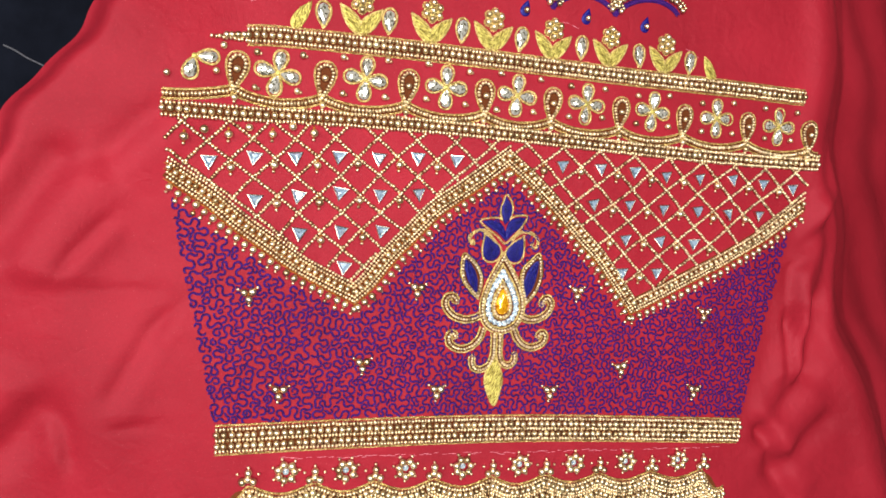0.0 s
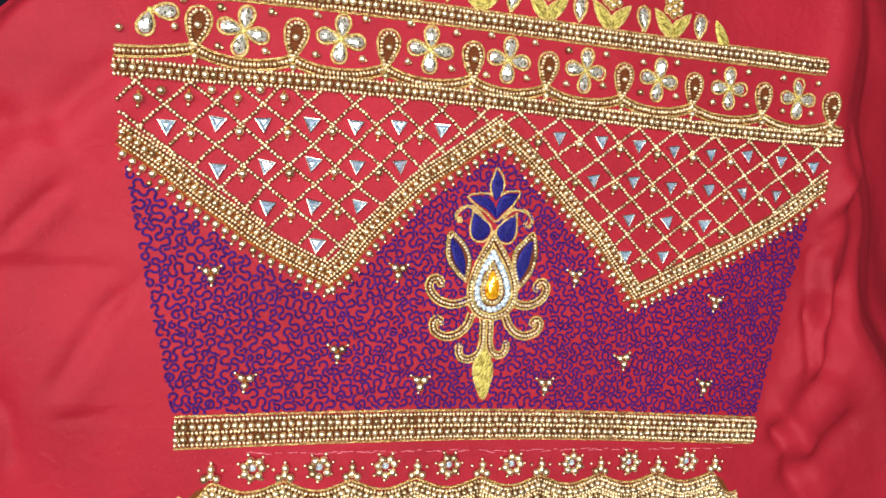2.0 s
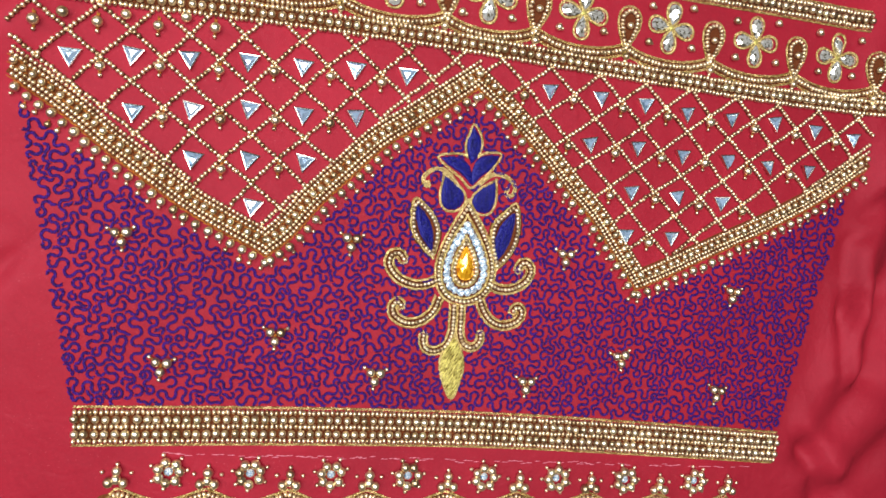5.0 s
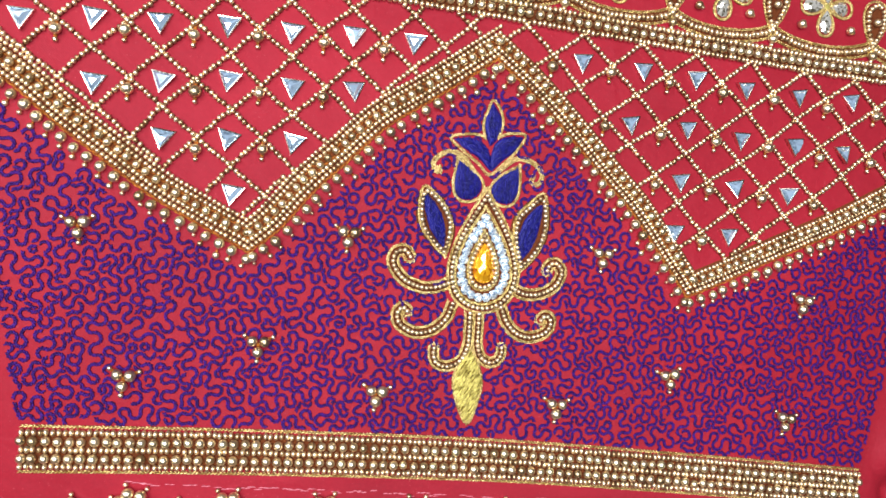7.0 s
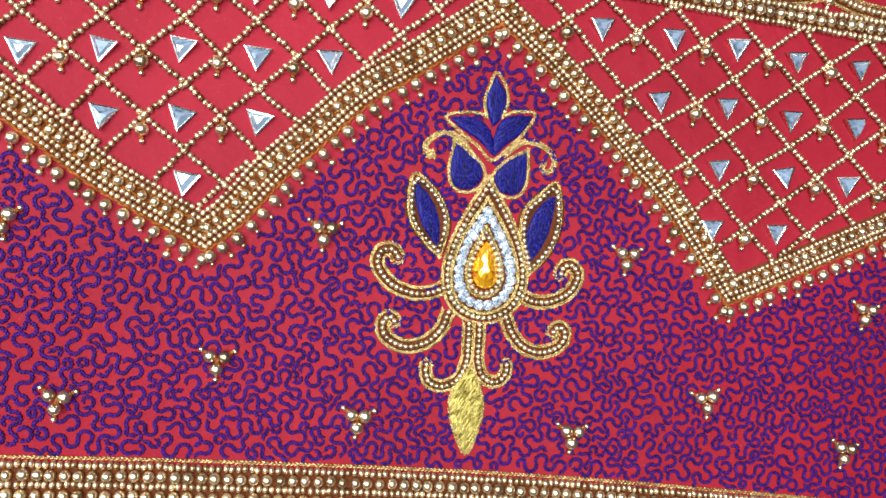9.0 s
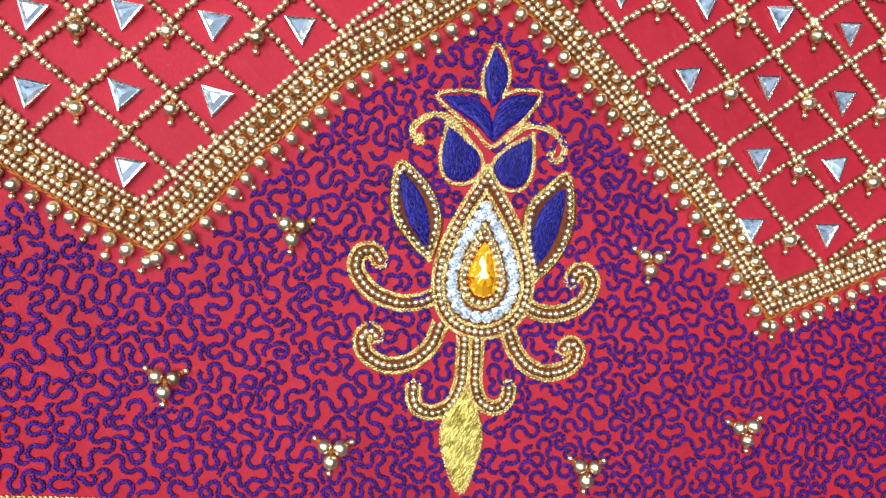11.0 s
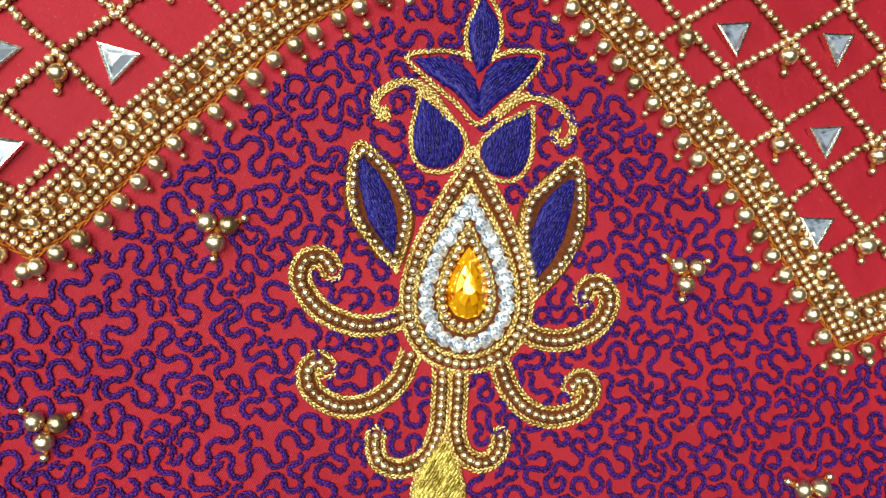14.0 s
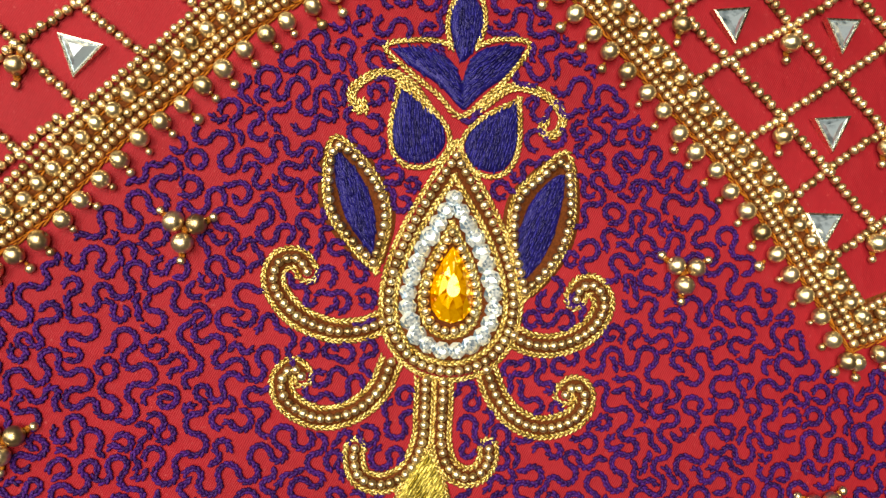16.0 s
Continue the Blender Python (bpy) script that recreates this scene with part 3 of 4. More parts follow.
HEM = np.vstack([offset(DIVIDER, -3.6)])
inner_legs = miter(ZIG, 11.5)[:2] + miter(ZIG, 9.8)[2:]
left_in = np.vstack(inner_legs[:2])
right_in = np.vstack(inner_legs[2:])
hem_left, hem_right = HEM[HEM[:, 0] < left_in[-1, 0]], HEM[HEM[:, 0] > right_in[0, 0]]
LEFT_REGION = np.vstack([left_in[left_in[:, 0] > -158], hem_left[::-1]])
RIGHT_REGION = np.vstack([right_in[right_in[:, 0] < 177.5], hem_right[hem_right[:, 0] < 179][::-1]])
lattice(left_node, LEFT_REGION, "bead_lattice", "diamond lattice of gold seed beads with hanging beads", (-1, 9))
lattice(right_node, RIGHT_REGION, "bead_lattice", "diamond lattice of gold seed beads with hanging beads", (-2, 9))
for j, (a, b) in enumerate([(0, 7), (1, 6), (2, 5), (3, 4)]):
    for i in range(a, b):
        x, y = left_node(i, j)
        triangle_mirror(x + rng.normal(0, 0.5), y + rng.normal(0, 0.5), rng.normal(-1, 4))
for j, (a, b) in enumerate([(0, 8), (1, 7), (2, 5), (2, 4)]):
    for i in range(a, b):
        x, y = right_node(i, j)
        if i == 7:
            x -= 1.5
        triangle_mirror(x + rng.normal(0, 0.5), y + rng.normal(0, 0.5), rng.normal(7, 4))

# ---- floral motif ----
motif = dome("floral_motif", teardrop(1.1, -24.4, 11.6, 19.2, 4.5), 0.15, blouse, brown_pad, "jewelled lotus motif with scrolls, amber centre stone and blue petals")
STROKES = []


def filled(outline, parent, material, name, label, angle, pitch=0.5, thick=0.25, height=0.7):
    """A padded petal worked in close parallel threads."""
    ob = dome(name, outline, height, parent, material, label)
    o = np.asarray(outline)
    c, a = o.mean(axis=0), radians(angle)
    d, nrm = np.array([math.cos(a), math.sin(a)]), np.array([-math.sin(a), math.cos(a)])
    reach = np.linalg.norm(o - c, axis=1).max()
    cs, ax = [], []
    for row in np.arange(-reach, reach, pitch):
        s = np.arange(-reach, reach, 1.5) + rng.uniform(0, 1.5)
        q = c + nrm * row + d * s[:, None] + rng.normal(0, 0.08, (len(s), 2))
        q = q[inside(q, c + (o - c) * 0.94)]
        if len(q):
            edge = np.array([np.linalg.norm(o - p, axis=1).min() for p in q])
            t = np.tile(d, (len(q), 1)) + rng.normal(0, 0.09, (len(q), 2))
            z = on_cloth(q, 0.05)
            z[:, 2] += height * np.clip(edge / 1.6, 0.25, 1.0) + 0.08 + rng.normal(0, 0.05, len(q))
            cs.append(z)
            ax.append(axes_for(t / np.linalg.norm(t, axis=1, keepdims=True), 1.05, thick, thick))
    part("satin_stitch", blobs("satin_stitch", np.vstack(cs), np.vstack(ax), LINK), material, ob, kind="stuff")
    STROKES.append(np.vstack(cs)[:, :2])
    return ob


def scroll(ctrl, beads_at=0.0, width=3.3):
    """A curl: brown padding, a row of seed beads, chain stitch on both sides."""
    p = spline(ctrl)
    ribbon("scroll_padding", p, width, motif, brown_pad, 0.25)
    chain([offset(p, width / 2), offset(p, -width / 2)], motif, zari, pitch=0.9)
    q = offset(p, beads_at)
    for x, y in even(q, 1.5):
        bead("small", x, y, motif, rng.uniform(0, 3), lift=0.95, name="seed_bead")
    # rounded end
    e, t = p[-1], along(p)[-1]
    ang = math.atan2(t[1], t[0])
    cap = np.array([e + width / 2 * np.array([math.cos(ang + a), math.sin(ang + a)]) for a in np.linspace(-1.5, 1.5, 9)])
    chain([cap], motif, zari, pitch=0.9)
    STROKES.append(even(p, 0.8))
    STROKES.append(offset(p, width / 2))
    STROKES.append(offset(p, -width / 2))


def outlined(outline, pitch=0.9):
    chain([outline], motif, zari, pitch=pitch)
    STROKES.append(even(outline, 0.6))


def crown_leaf(ctrl, angle):
    o = spline(ctrl + ctrl[:1])
    o = o.mean(axis=0) + (o - o.mean(axis=0)) * 1.1
    filled(o, motif, blue, "blue_leaf", "royal blue satin-stitched leaf", angle)
    return o


# crown of three leaves
mid = crown_leaf([(-1.7, 22.6), (-3.6, 18.2), (-3.0, 14.0), (-1.0, 10.2), (1.4, 14.2), (1.5, 18.2)], 92)
crown_leaf([(-12.6, 10.0), (-7.5, 10.8), (-3.2, 9.4), (-0.8, 5.5), (-0.4, 2.0), (-4.5, 5.2), (-9.5, 7.8)], 135)
crown_leaf([(9.0, 13.2), (4.0, 12.6), (0.9, 10.4), (-0.2, 6.0), (0.2, 2.2), (3.6, 5.6), (7.4, 9.2)], 48)
outlined(spline([(-3.2, 11.6), (-4.2, 16), (-3.4, 20), (-1.7, 24), (1.2, 20.6), (2.2, 16.5), (1.2, 12.3)]))
outlined(spline([(-3.4, 12.2), (-8, 12.4), (-14.2, 10.4), (-9.5, 6.6), (-4.5, 3.4), (-0.3, 0.3), (4.0, 4.4), (7.5, 8.6), (10.2, 14.2), (4.8, 14.2), (1.4, 12.6)]))

# two paisleys with curled tails
filled(teardrop(-8.0, -2.0, 4.5, 6.6, 27), motif, blue, "blue_paisley", "royal blue satin-stitched paisley", 100)
filled(teardrop(6.4, -2.0, 4.3, 6.6, -25), motif, blue, "blue_paisley", "royal blue satin-stitched paisley", 78)
outlined(teardrop(-7.9, -2.1, 5.0, 7.3, 27))
outlined(teardrop(6.4, -2.1, 4.8, 7.3, -25))
for tail in ([(-5.2, 0.8), (-8.6, 4.6), (-12.6, 6.4), (-16.4, 5.4), (-19.2, 2.4), (-18.4, -0.6), (-16.2, -1.0), (-16.6, 0.8)],
             [(3.2, 2.0), (7.6, 5.8), (11.2, 6.2), (14.8, 4.8), (16.9, 2.2), (16.0, -0.4), (14.2, -0.2), (14.8, 1.4)]):
    s = spline(tail)
    chain([s, offset(s, 0.75)], motif, zari, pitch=0.9)
    STROKES.append(even(s, 0.8))

# two beaded petals
for ctrl, fill, ang in (([(-11.6, -27.4), (-15.5, -24.2), (-20.4, -18.5), (-21.8, -12), (-20.9, -5.8), (-15.6, -9), (-11.4, -14.5), (-10.3, -20), (-11.6, -27.4)],
                         [(-12.9, -23.6), (-17.1, -18.8), (-19.3, -13.2), (-19.6, -9.6), (-15.8, -12.8), (-13.4, -17.6), (-12.9, -23.6)], 112),
                        ([(13.6, -29.8), (17.0, -26), (20.2, -20), (21.0, -12.5), (18.9, -3.6), (14, -7.6), (10.4, -12.4), (10.4, -20), (13.6, -29.8)],
                         [(13.0, -26), (16.4, -21), (18.0, -15), (17.9, -9.2), (14.4, -12.4), (12.5, -18.2), (13.0, -26)], 70)):
    o = spline(ctrl)
    c = o.mean(axis=0)
    rimline = c + (o - c) * 0.84
    ribbon("petal_padding", rimline, 4.2, motif, brown_pad, 0.2)
    chain([o], motif, zari, pitch=0.9)
    STROKES.append(even(o, 0.6))
    fill = spline(fill)
    filled(fill.mean(axis=0) + (fill - fill.mean(axis=0)) * 1.26, motif, blue, "blue_petal", "royal blue satin-stitched petal", ang)
    row = c + (o - c) * 0.86
    for x, y in even(row, 1.62):
        bead("small", x, y, motif, rng.uniform(0, 3), lift=0.95, name="seed_bead")

# central drop: chain, beads, white stones, chain, beads, amber
DROP_X, DROP_Y, LEAN = 1.1, -25.0, 4.5
drop = lambda w, h, dy=0.0: teardrop(DROP_X, DROP_Y + dy, w, h, LEAN, 72, 1.15)
chain([drop(11.9, 20.1, 0.8)], motif, zari, pitch=0.9)
chain([drop(9.4, 15.8, -0.7), drop(5.0, 9.6, -2.4)], motif, zari, pitch=1.0, width=0.3)
STROKES.append(even(drop(11.9, 20.1, 0.8), 0.6))
for o in (drop(10.6, 18.2, 0.4), drop(4.3, 8.3, -2.7)):
    for x, y in even(o, 1.6)[:-1]:
        bead("small", x, y, motif, rng.uniform(0, 3), lift=0.95, name="seed_bead")
for x, y in (even(drop(7.3, 12.9, -1.5), 2.5)[:-1]):
    a = rng.uniform(0, 1)
    r = rng.uniform(1.45, 1.85)
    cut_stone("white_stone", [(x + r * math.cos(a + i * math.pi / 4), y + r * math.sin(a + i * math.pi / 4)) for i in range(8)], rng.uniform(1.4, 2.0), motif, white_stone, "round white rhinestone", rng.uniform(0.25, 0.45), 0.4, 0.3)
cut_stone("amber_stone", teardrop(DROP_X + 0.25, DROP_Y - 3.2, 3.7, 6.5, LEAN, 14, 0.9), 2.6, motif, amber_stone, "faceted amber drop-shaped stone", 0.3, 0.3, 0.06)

# scrolls
scroll([(-9.6, -35.6), (-13, -37.2), (-18, -37.8), (-24, -35.8), (-27.9, -31.5), (-27.6, -27.6), (-24.6, -26.6), (-22.8, -28.6)])
scroll([(12.8, -35.6), (16, -36.8), (21, -36.4), (26.2, -33.2), (28, -28.6), (26.0, -25.8), (23.6, -26.4), (23.0, -28.4)])
scroll([(-7.4, -42.0), (-9.0, -47), (-13, -51), (-18.5, -52.4), (-23.6, -50.2), (-25, -46.8), (-23.4, -44.6), (-21.8, -45.8)])
scroll([(8.8, -41.8), (11.2, -46.4), (15, -49.8), (20, -50.8), (25, -48.6), (26.4, -45.0), (24.4, -43.2), (22.8, -44.8)])
scroll([(-1.3, -44.6), (-0.9, -50), (-0.8, -55), (-2.6, -60), (-6.6, -62.4), (-10.4, -61.6), (-11.8, -58.6), (-11.8, -56.8)], 0.0, 2.9)
scroll([(1.7, -44.6), (2.1, -50), (2.4, -54.5), (4.0, -58.6), (7.2, -60.2), (9.8, -59), (10.8, -56.6), (10.6, -55)], 0.0, 2.9)

# gold leaf at the foot
leaf_outline = spline([(0.2, -56.4), (-2.6, -60.5), (-4.2, -66.5), (-2.6, -73), (2.0, -80.6), (4.8, -73), (5.3, -66.5), (3.0, -60)] + [(0.2, -56.4)])
filled(leaf_outline, motif, zari_leaf, "gold_leaf", "leaf worked in yellow-gold thread", 62, 0.5, 0.3, 0.8)
outlined(leaf_outline)


# ---- three-bead clusters ----
CLUSTERS = [(-120.6, -29.6), (-43, -24), (-66.6, -60.1), (-104.1, -73.1), (-28.8, -72.9), (41.5, -21.8), (119.4, -30.3), (71, -60.4), (31.6, -73.1), (117.7, -72.3)]
for x, y in CLUSTERS:
    turn = rng.normal(0, 0.14)
    arms = [turn + radians(a) for a in (32, 148, 270)]
    knot = [np.array([(x, y), (x + 4.1 * math.cos(a), y + 4.1 * math.sin(a))]) for a in arms]
    base = chain(knot, blouse, orange, "bead_cluster", "cluster of three large gold beads with tiny tip beads", pitch=0.9, length=0.6, width=0.3, lift=0.7)
    for a in arms:
        bead("large", x + 2.15 * math.cos(a), y + 2.15 * math.sin(a), base, a, name="large_bead")
        bead("small", x + 5.0 * math.cos(a), y + 5.0 * math.sin(a), base, a, lift=0.85, name="tip_bead")

# ---- scalloped strip with loops and four-stone flowers ----
LOOPS = [(-132.4, 58.4), (-94.4, 59.4), (-55.9, 60.8), (-17.8, 61), (17.6, 61.6), (56, 61.8), (94, 62.4), (134, 62.8), (173.5, 62.5)]


def scallop_strip():
    ends = [(-161, 53.2)] + LOOPS + [(181, 60.4)]
    swags = []
    for k, (a, b) in enumerate(zip(ends, ends[1:])):
        sag = 4.2 if 0 < k < len(ends) - 2 else 1.2
        t = np.linspace(0, 1, 24)[:, None]
        p = np.array(a) * (1 - t) + np.array(b) * t
        p[:, 1] -= sag * (4 * t * (1 - t))[:, 0] ** 0.8
        swags.append(p)
    base = ribbon("scallop_strip", np.vstack(swags), 3.4, blouse, brown_pad, 0.1, "scalloped strip of gold beads with drop-shaped loops")
    seed_row(swags, base, pitch=1.6, length=0.76, width=1.1)
    chain([offset(s, d) for s in swags for d in (1.95, -1.95)], base, zari, pitch=1.05)
    for x, y in LOOPS:
        lean = rng.normal(-3, 4)
        seed_row([teardrop(x + 0.3, y + 7.2, 3.3, 7.4, 180 + lean)], base, pitch=1.55, length=0.72, width=0.95)
        chain([teardrop(x + 0.3, y + 7.4, 4.9, 8.8, 180 + lean)], base, zari, pitch=1.05)
        dome("loop_padding", teardrop(x + 0.3, y + 7.2, 4.4, 8.0, 180 + lean), 0.2, base, brown_pad)
        bead("medium", x + 0.4, y + 8.6, base, 1.5, name="loop_bead")
        bead("medium", x + 0.1, y - 3.4, base, 1.5, name="hanging_bead")
        bead("small", x + 0.1, y - 5.2, base, 1.5, lift=0.8, name="tip_bead")


scallop_strip()


def set_stone(x, y, w, h, turn, parent, facets=10):
    o = teardrop(x, y, w, h, turn, facets, 0.75)
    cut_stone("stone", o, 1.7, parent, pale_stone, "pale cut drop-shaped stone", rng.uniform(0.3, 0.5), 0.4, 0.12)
    chain([teardrop(x, y, w + 0.55, h + 0.7, turn, 40, 0.8)], parent, zari, "stone_edging", pitch=0.95, width=0.32)


def stone_flower(x, y, tilt, petals=(0, 90, 180, 270)):
    base = dome("stone_flower", np.array([(x + 1.2 * math.cos(a), y + 1.2 * math.sin(a)) for a in np.linspace(0, 6.28, 12, endpoint=False)]), 0.7, blouse, zari_leaf, "flower of pale drop-shaped cut stones edged with gold thread")
    for a in petals:
        b = radians(a + tilt)
        set_stone(x + 5.3 * math.cos(b), y + 5.3 * math.sin(b), 2.6, 4.1, a + tilt + 90, base)


FLOWERS = [(-114.6, 67.6), (-75.5, 70.1), (-37.1, 71.1), (-1.1, 71.6), (36.7, 72), (75, 72.8), (114.3, 73.7), (154.5, 73.6)]
scatter = tagged(chain([np.array([(x, y), (x + 0.5, y)]) for x, y in FLOWERS], blouse, orange, "scattered_bead", "single gold beads strewn round the stone flowers", lift=0.1, width=0.2), kind="")
for x, y in FLOWERS:
    stone_flower(x, y, rng.normal(-4, 4))
    for dx, dy in ((-10.3, 8.2), (9.3, 8.6), (-10, -7.2), (8.6, -6.6)):
        bx, by = x + dx + rng.normal(0, 0.6), y + dy + rng.normal(0, 0.6)
        bead("medium", bx, by, scatter, name="bead")
        bead("small", bx + 1.7, by - 0.3, scatter, lift=0.7, name="tip_bead")
stone_flower(-149.5, 70.0, -4, (8, 262))
for x, y in ((-160, 61.5), (-140.5, 65), (-138, 76)):
    bead("medium", x, y, scatter, name="bead")

# ---- row of leaves, bead flowers and oval stones along the top ----
for x, y in ((-96.7, 95.6), (-66.8, 97), (-31.8, 98), (-1.7, 98.3), (31.1, 99), (64, 99.6), (94.5, 100.2)):
    base = ribbon("oval_stone", np.array([(x, y - 6), (x, y - 4)]), 1.0, blouse, zari, 0.3, "upright drop-shaped pale stone edged with gold thread")
    set_stone(x, y, 2.8, 4.9, 178 + rng.normal(0, 5), base)


def thread_leaf(x, y, turn, parent, w=2.95, h=7.3):
    o = teardrop(x, y, w, h, turn, 36, 0.8)
    return filled(o, parent, zari_leaf, "leaf", "leaf worked in yellow-gold thread", turn + 90 + 18, 0.55, 0.28, 0.6), o


for x, y in ((-79.8, 96.2), (-47.1, 97.2), (-16.5, 98), (15.1, 98.2), (46.9, 99), (79.2, 100)):
    base = ribbon("leaf_sprig", np.array([(x, y - 6.5), (x, y - 3.5)]), 1.6, blouse, zari_leaf, 0.4, "pair of gold thread leaves under a seven-bead flower")
    for side in (-1, 1):
        _, o = thread_leaf(x + side * 4.6, y - 0.6, side * -42, base)
        chain([o], base, zari, pitch=1.0, width=0.3)
    for k in range(7):
        a = k * math.pi / 3 + 0.5
        r = 0 if k == 6 else 3.6
        bx, by = x + r * math.cos(a), y + 7.3 + r * math.sin(a)
        bead("medium", bx, by, base, a, name="bead")
        chain([np.array([(bx + 1.65 * math.cos(q), by + 1.65 * math.sin(q)) for q in np.linspace(0, 6.28, 12)])], base, zari, pitch=1.0, width=0.28)
for x, y, a in ((-106, 94.2, -32), (106.5, 98.6, 30)):
    base = ribbon("single_leaf", np.array([(x, y - 5.5), (x, y - 4)]), 1.0, blouse, zari_leaf, 0.3, "single leaf of yellow-gold thread")
    thread_leaf(x, y, a, base)

# ---- neckline at the far edge: purple scallops with beads, small blue drops ----
arcs = []
for a, b in (((-22, 121.5), (13.5, 115.8)), ((13.5, 115.8), (48, 117.6)), ((48, 117.6), (84, 123))):
    t = np.linspace(0, 1, 24)[:, None]
    p = np.array(a) * (1 - t) + np.array(b) * t
    p[:, 1] += 7.5 * (4 * t * (1 - t))[:, 0] ** 0.8
    arcs.append(p)
neck = ribbon("neckline_edging", np.vstack(arcs), 2.6, blouse, purple, 0.3, "purple scalloped neckline edged with small gold beads")
chain([offset(p, d) for p in arcs for d in (0.8, -0.8)], neck, purple)
for p in arcs:
    bead_line(offset(p, 3.2), "medium", 2.8, neck, name="bead")
    seed_row([offset(p, 5.6)], neck)
for x, y in ((-36, 115.5), (-0.7, 113.4), (32.4, 114.6), (65.9, 115.6)):
    base = dome("blue_drop", teardrop(x, y, 2.6, 4.2, -12), 0.6, blouse, blue, "small blue thread drop holding one gold bead")
    bead("medium", x, y - 1.2, base, lift=1.5, name="bead")

# ---- star flowers and scalloped hem ----
for k, x in enumerate((-98.2, -70.3, -41.1, -11.7, 19, 49.7, 80.3, 112.9)):
    y = -110.6
    base = dome("star_flower", np.array([(x + 2 * math.cos(a), y + 2 * math.sin(a)) for a in np.linspace(0, 6.28, 12, endpoint=False)]), 0.4, blouse, orange, "star of gold beads round a white rhinestone")
    cut_stone("white_stone", [(x + 1.6 * math.cos(i * math.pi / 4), y + 1.6 * math.sin(i * math.pi / 4)) for i in range(8)], 1.8, base, white_stone, "round white rhinestone")
    spin = rng.uniform(0, 0.8)
    for i in range(7):
        a = spin + i * 2 * math.pi / 7 + rng.normal(0, 0.06)
        bead("large", x + 3.8 * math.cos(a), y + 3.8 * math.sin(a), base, a, name="bead")
        bead("small", x + 6.3 * math.cos(a), y + 6.3 * math.sin(a), base, a, lift=0.8, name="tip_bead")
HALF = (-115.1, -84.9, -56.1, -26.7, 4.2, 33.8, 64.9, 96.4, 129.4)
for x in HALF:
    y = -113.4
    base = dome("bead_sprig", np.array([(x + 1.4 * math.cos(a), y + 1.4 * math.sin(a)) for a in np.linspace(0, 6.28, 12, endpoint=False)]), 0.4, blouse, orange, "small sprig of four gold beads with tip beads")
    for a, r in ((90, 3.0), (205, 2.7), (335, 2.7), (90, 0.1)):
        bead("large", x + r * math.cos(radians(a)), y + r * math.sin(radians(a)), base, name="bead")
    for a in (90, 25, 155):
        bead("small", x + 5.2 * math.cos(radians(a)), y + 5.2 * math.sin(radians(a)), base, radians(a), lift=0.8, name="tip_bead")


def scalloped_hem():
    knots = [-127] + list(HALF) + [146]
    p = []
    for a, b in zip(knots, knots[1:]):
        t = np.linspace(0, 1, 20, endpoint=False)
        p.append(np.column_stack([a + (b - a) * t, -116.6 - 4.4 * np.sin(np.pi * t) ** 1.2]))
    line = np.vstack(p)
    line[:, 1] -= 6 * smooth(-112, -128, line[:, 0]) + 10 * smooth(128, 146, line[:, 0])
    down = lambda d: line + np.array([0, -d])
    base = ribbon("scalloped_hem", down(9.5), 19, blouse, brown_pad, 0.05, "hem of scalloped rows of gold beads")
    chain([down(0)], base, zari, pitch=1.05)
    for d, size in ((1.6, "seed"), (3.9, "medium"), (6.2, "seed"), (7.9, "seed"), (10.2, "medium"), (12.5, "seed"), (14.2, "seed"), (16.5, "medium"), (18.8, "seed")):
        if size == "seed":
            seed_row([down(d)], base, pitch=1.58, width=1.1)
        else:
            bead_line(down(d), "medium", 2.95, base, name="medium_bead")


scalloped_hem()

# ---- pale tracing marks left on the silk ----
marks = []
for a, b, n in (((-100, -104.4), (138, -104.6), 130), ((-150, 50), (-100, 53), 12),
                ((-118, 100), (-128, 96), 6), ((20, 110), (28, 108), 6), ((92, 107), (99, 104), 5)):
    for t in np.linspace(0, 1, n):
        if rng.uniform() < 0.72:
            c = np.array(a) * (1 - t) + np.array(b) * t + rng.normal(0, 0.35, 2)
            d = (np.array(b) - np.array(a)) / np.linalg.norm(np.array(b) - np.array(a))
            marks.append(np.array([c, c + d * rng.uniform(0.6, 1.6)]))
chain(marks, blouse, chalk, "tracing_mark", "pale dashed tracing lines left on the silk", pitch=1.2, length=0.6, width=0.12, lift=0.02, lean=5, gauge=0.05)


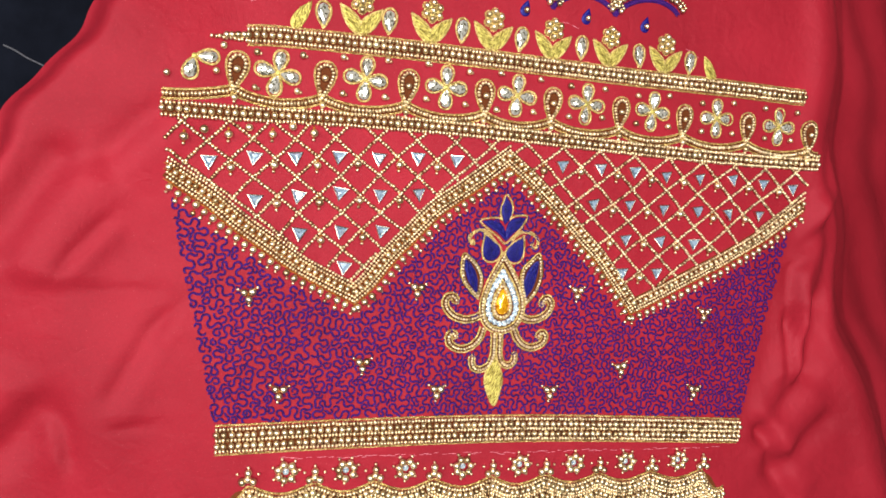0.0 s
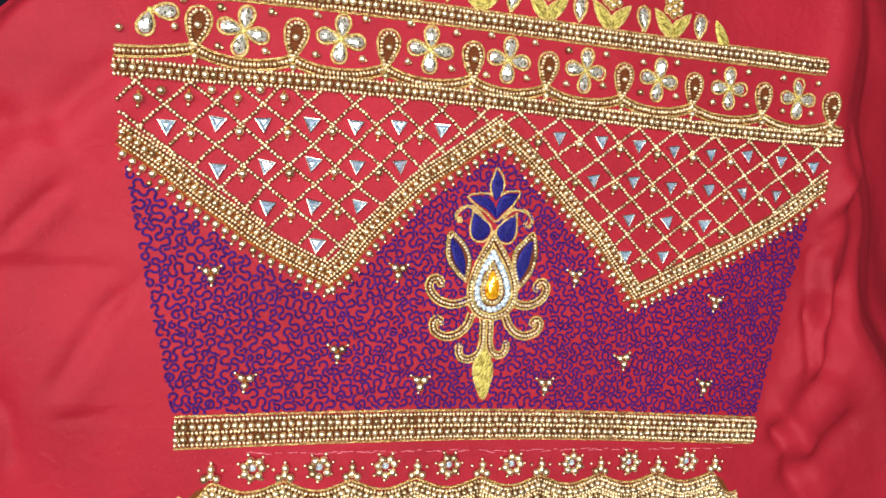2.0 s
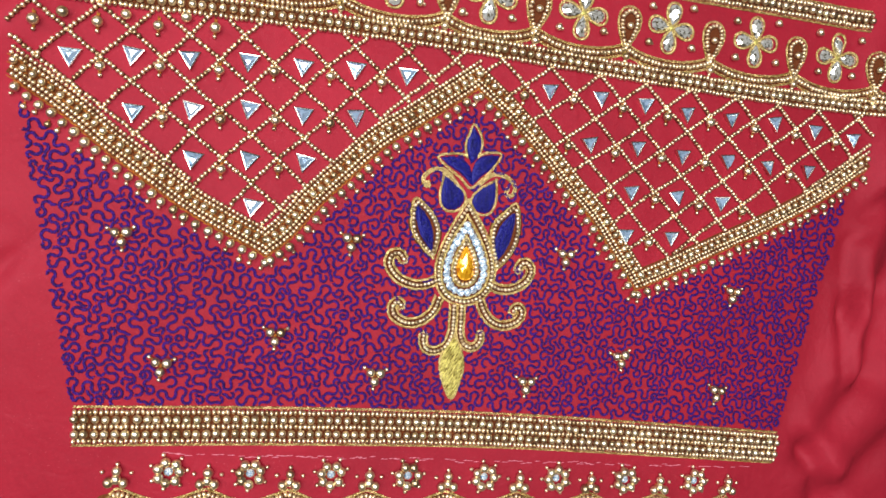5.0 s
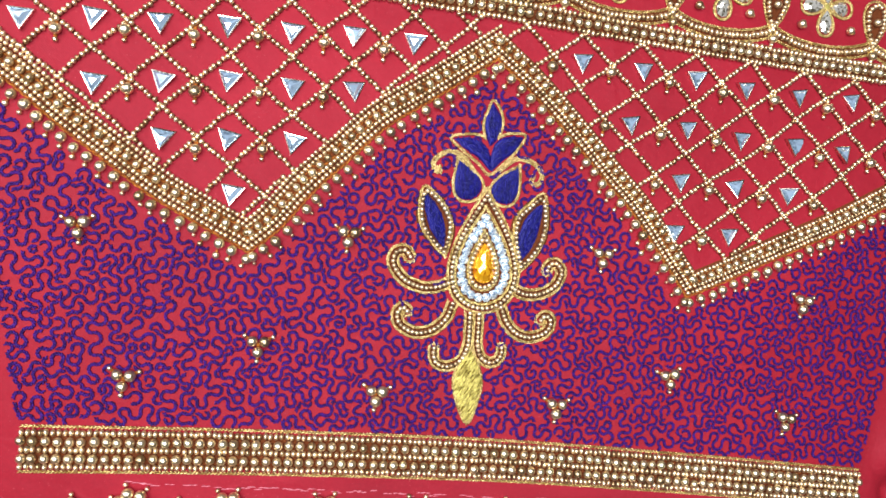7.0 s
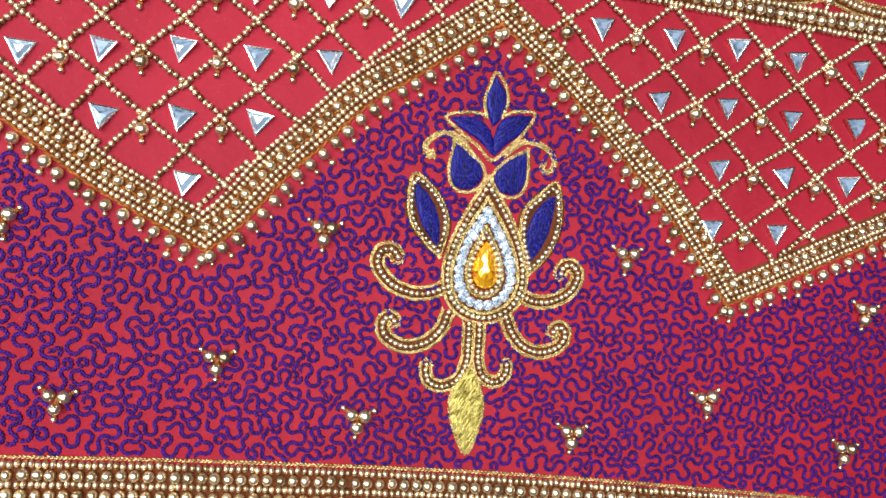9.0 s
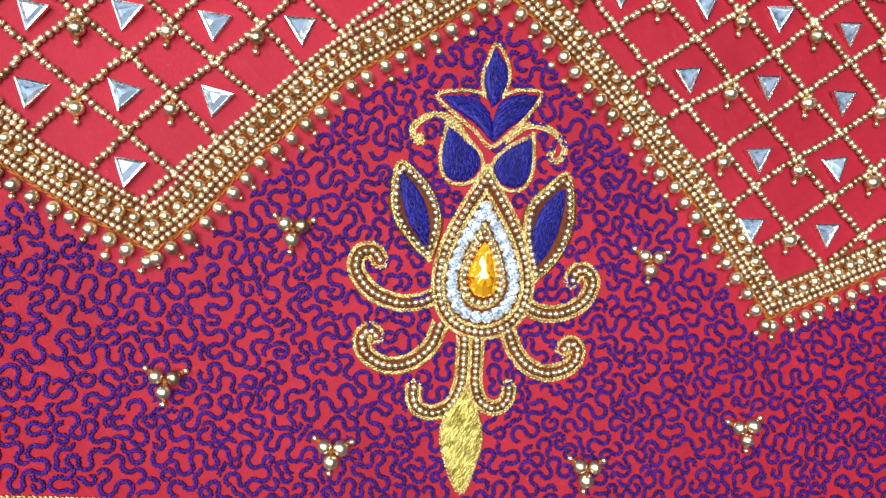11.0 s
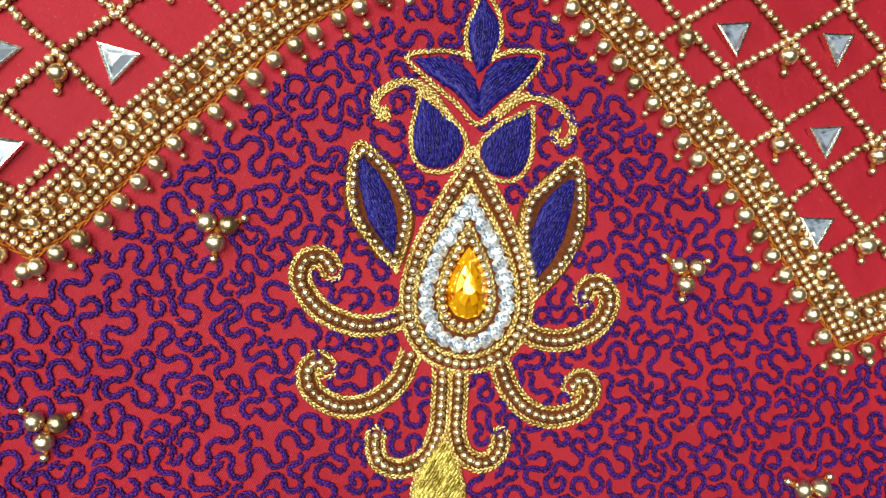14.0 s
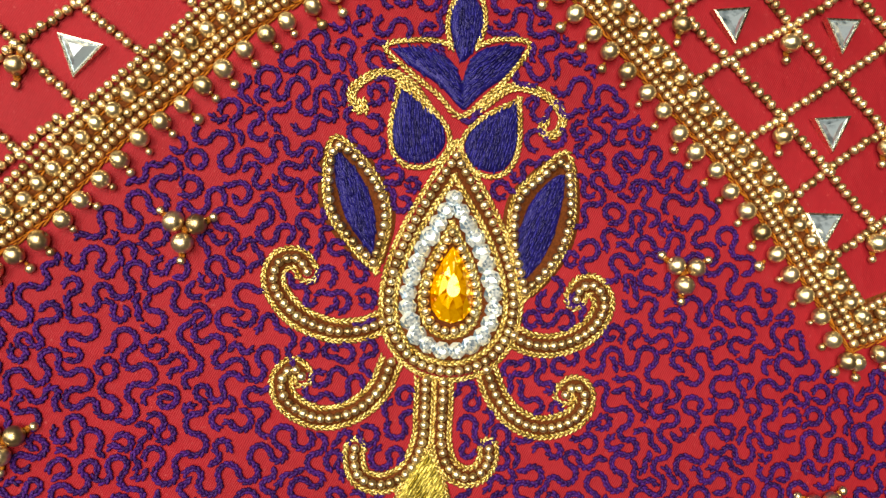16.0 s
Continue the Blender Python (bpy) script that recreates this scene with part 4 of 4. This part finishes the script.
# ---- purple meander stitch filling the panel ----
def meander_field():
    """Wandering lines of round lobes, each turning away from what is already sewn."""
    lower = offset(BAND_LINE, 7.6)
    upper = np.vstack(miter(ZIG, -3.2))
    panel = np.vstack([upper[(upper[:, 0] > -156) & (upper[:, 0] < 172)], [(171.5, 17), (151, -88)], lower[::-1], [(-131.5, -88), (-155.5, 9)]])
    pad, res = 6.0, 0.25
    low = panel.min(axis=0) - pad
    nx, ny = ((panel.max(axis=0) + pad - low) / res).astype(int)
    cell_of = lambda p: tuple(np.clip(((np.asarray(p) - low) / res).astype(int), 8, (nx - 9, ny - 9)).T)

    def disc(radius):
        k = int(radius / res) + 1
        g = np.array([(a, b) for a in range(-k, k + 1) for b in range(-k, k + 1) if math.hypot(a, b) * res <= radius])
        return g

    def stamp(raster, p, shape):
        a, b = cell_of(p)
        raster[np.clip(a[:, None] + shape[:, 0], 0, nx - 1), np.clip(b[:, None] + shape[:, 1], 0, ny - 1)] = True

    gx, gy = np.meshgrid(low[0] + (np.arange(nx) + 0.5) * res, low[1] + (np.arange(ny) + 0.5) * res, indexing="ij")
    taken = np.ones((nx, ny), bool)
    for a in range(nx):
        taken[a] = ~inside(np.column_stack([gx[a], gy[a]]), panel)
    shapes = [drop(11.9, 20.1, 0.8), spline([(-11.6, -27.4), (-20.4, -18.5), (-20.9, -5.8), (-11.4, -14.5), (-11.6, -27.4)]), spline([(13.6, -29.8), (20.2, -20), (18.9, -3.6), (10.4, -12.4), (13.6, -29.8)]), leaf_outline]
    core = (np.abs(gx) < 32) & (gy > -84) & (gy < 28)
    spot = np.column_stack([gx[core], gy[core]])
    for shape in shapes:
        taken[core] |= inside(spot, shape)
    close = taken.copy()
    stamp(taken, np.vstack(STROKES), disc(0.7))
    stamp(close, np.vstack(STROKES), disc(2.4))
    petals = np.array([(x + r * math.cos(radians(a)), y + r * math.sin(radians(a))) for x, y in CLUSTERS for a in (32, 148, 270) for r in (0.3, 1.5, 2.8)])
    stamp(taken, petals, disc(1.5))
    keep_off, beside = disc(1.12), disc(2.0)
    dice = np.random.default_rng(23)
    runs = []

    def lobe(at, heading, bend, radius, angle):
        """Points of one round turn, about 0.45 mm apart, and the heading after it."""
        n = max(3, int(radius * angle / 0.45))
        q = np.linspace(0, angle, n + 1)[1:]
        side = heading + bend * math.pi / 2
        cx, cy = at[0] + radius * math.cos(side), at[1] + radius * math.sin(side)
        return np.column_stack([cx - radius * np.cos(side + bend * q), cy - radius * np.sin(side + bend * q)]), heading + bend * angle

    def wander(at, heading, fresh, bend):
        """Lobe after lobe until no room is left; the newest stretch stays out of the rasters."""
        line = [np.array([at])]
        while len(line) < 400:
            best = None
            for tries in range(26):
                turn = bend if dice.random() < 0.85 else -bend
                big = tries < 16
                radius = dice.uniform(1.1, 1.75) if big else dice.uniform(0.75, 1.25)
                angle = radians(dice.uniform(140, 265) if big else dice.uniform(60, 150))
                p, after = lobe(line[-1][-1], heading, turn, radius, angle)
                a, b = cell_of(p)
                if taken[a, b].any():
                    continue
                back = np.arange(len(fresh))[::-1] * 0.45
                ahead = (np.arange(len(p)) + 1) * 0.45
                gap = np.linalg.norm(fresh[:, None] - p[None], axis=2)
                if (gap[(back[:, None] + ahead[None]) > 3.2] < 1.08).any():
                    continue
                score = 1.4 * close[a, b].mean() + 0.01 * len(p) + dice.uniform(0, 0.2)
                if best is None or score > best[0]:
                    best = (score, p, after, turn)
                if big and best and tries > 8:
                    break
            if best is None:
                break
            _, p, heading, turn = best
            line.append(p)
            bend = -turn
            trail = np.vstack([fresh, p])
            if len(trail) > 16:
                stamp(taken, trail[:-16], keep_off)
                stamp(close, trail[:-16], beside)
                trail = trail[-16:]
            fresh = trail
        return np.vstack(line), fresh

    starts = np.array([(x, y) for x in np.arange(low[0], -low[0] + 30, 1.1) for y in np.arange(low[1], low[1] + ny * res, 1.1)])
    starts = starts[np.argsort(starts[:, 0] + 0.35 * starts[:, 1] + dice.uniform(0, 14, len(starts)))]
    for least in (16, 6):
        for x, y in starts:
            a, b = cell_of([(x, y)])
            if taken[a, b].any():
                continue
            heading, bend = dice.uniform(0, 2 * math.pi), 1 if dice.random() < 0.5 else -1
            there, fresh = wander((x, y), heading, np.array([(x, y)]), bend)
            if len(there) < least:
                continue
            head = there[:9][::-1]
            stamp(taken, there[12:], keep_off)
            stamp(close, there[12:], beside)
            back, fresh = wander((x, y), heading + math.pi, head, bend)
            whole = np.vstack([back[::-1], there[1:]])
            stamp(taken, whole, keep_off)
            stamp(close, whole, beside)
            runs.append(whole)
    runs = [q + np.array([tuple(noise.noise_vector((x / 1.5, y / 1.5, 2.2)))[:2] for x, y in q]) * 0.17 for q in runs]
    chain(runs, blouse, purple, "meander_stitch", "purple meandering chain stitch covering the red panel", pitch=0.8, length=0.62, width=0.31, lift=0.34, lean=21, gauge=0.22)


meander_field()
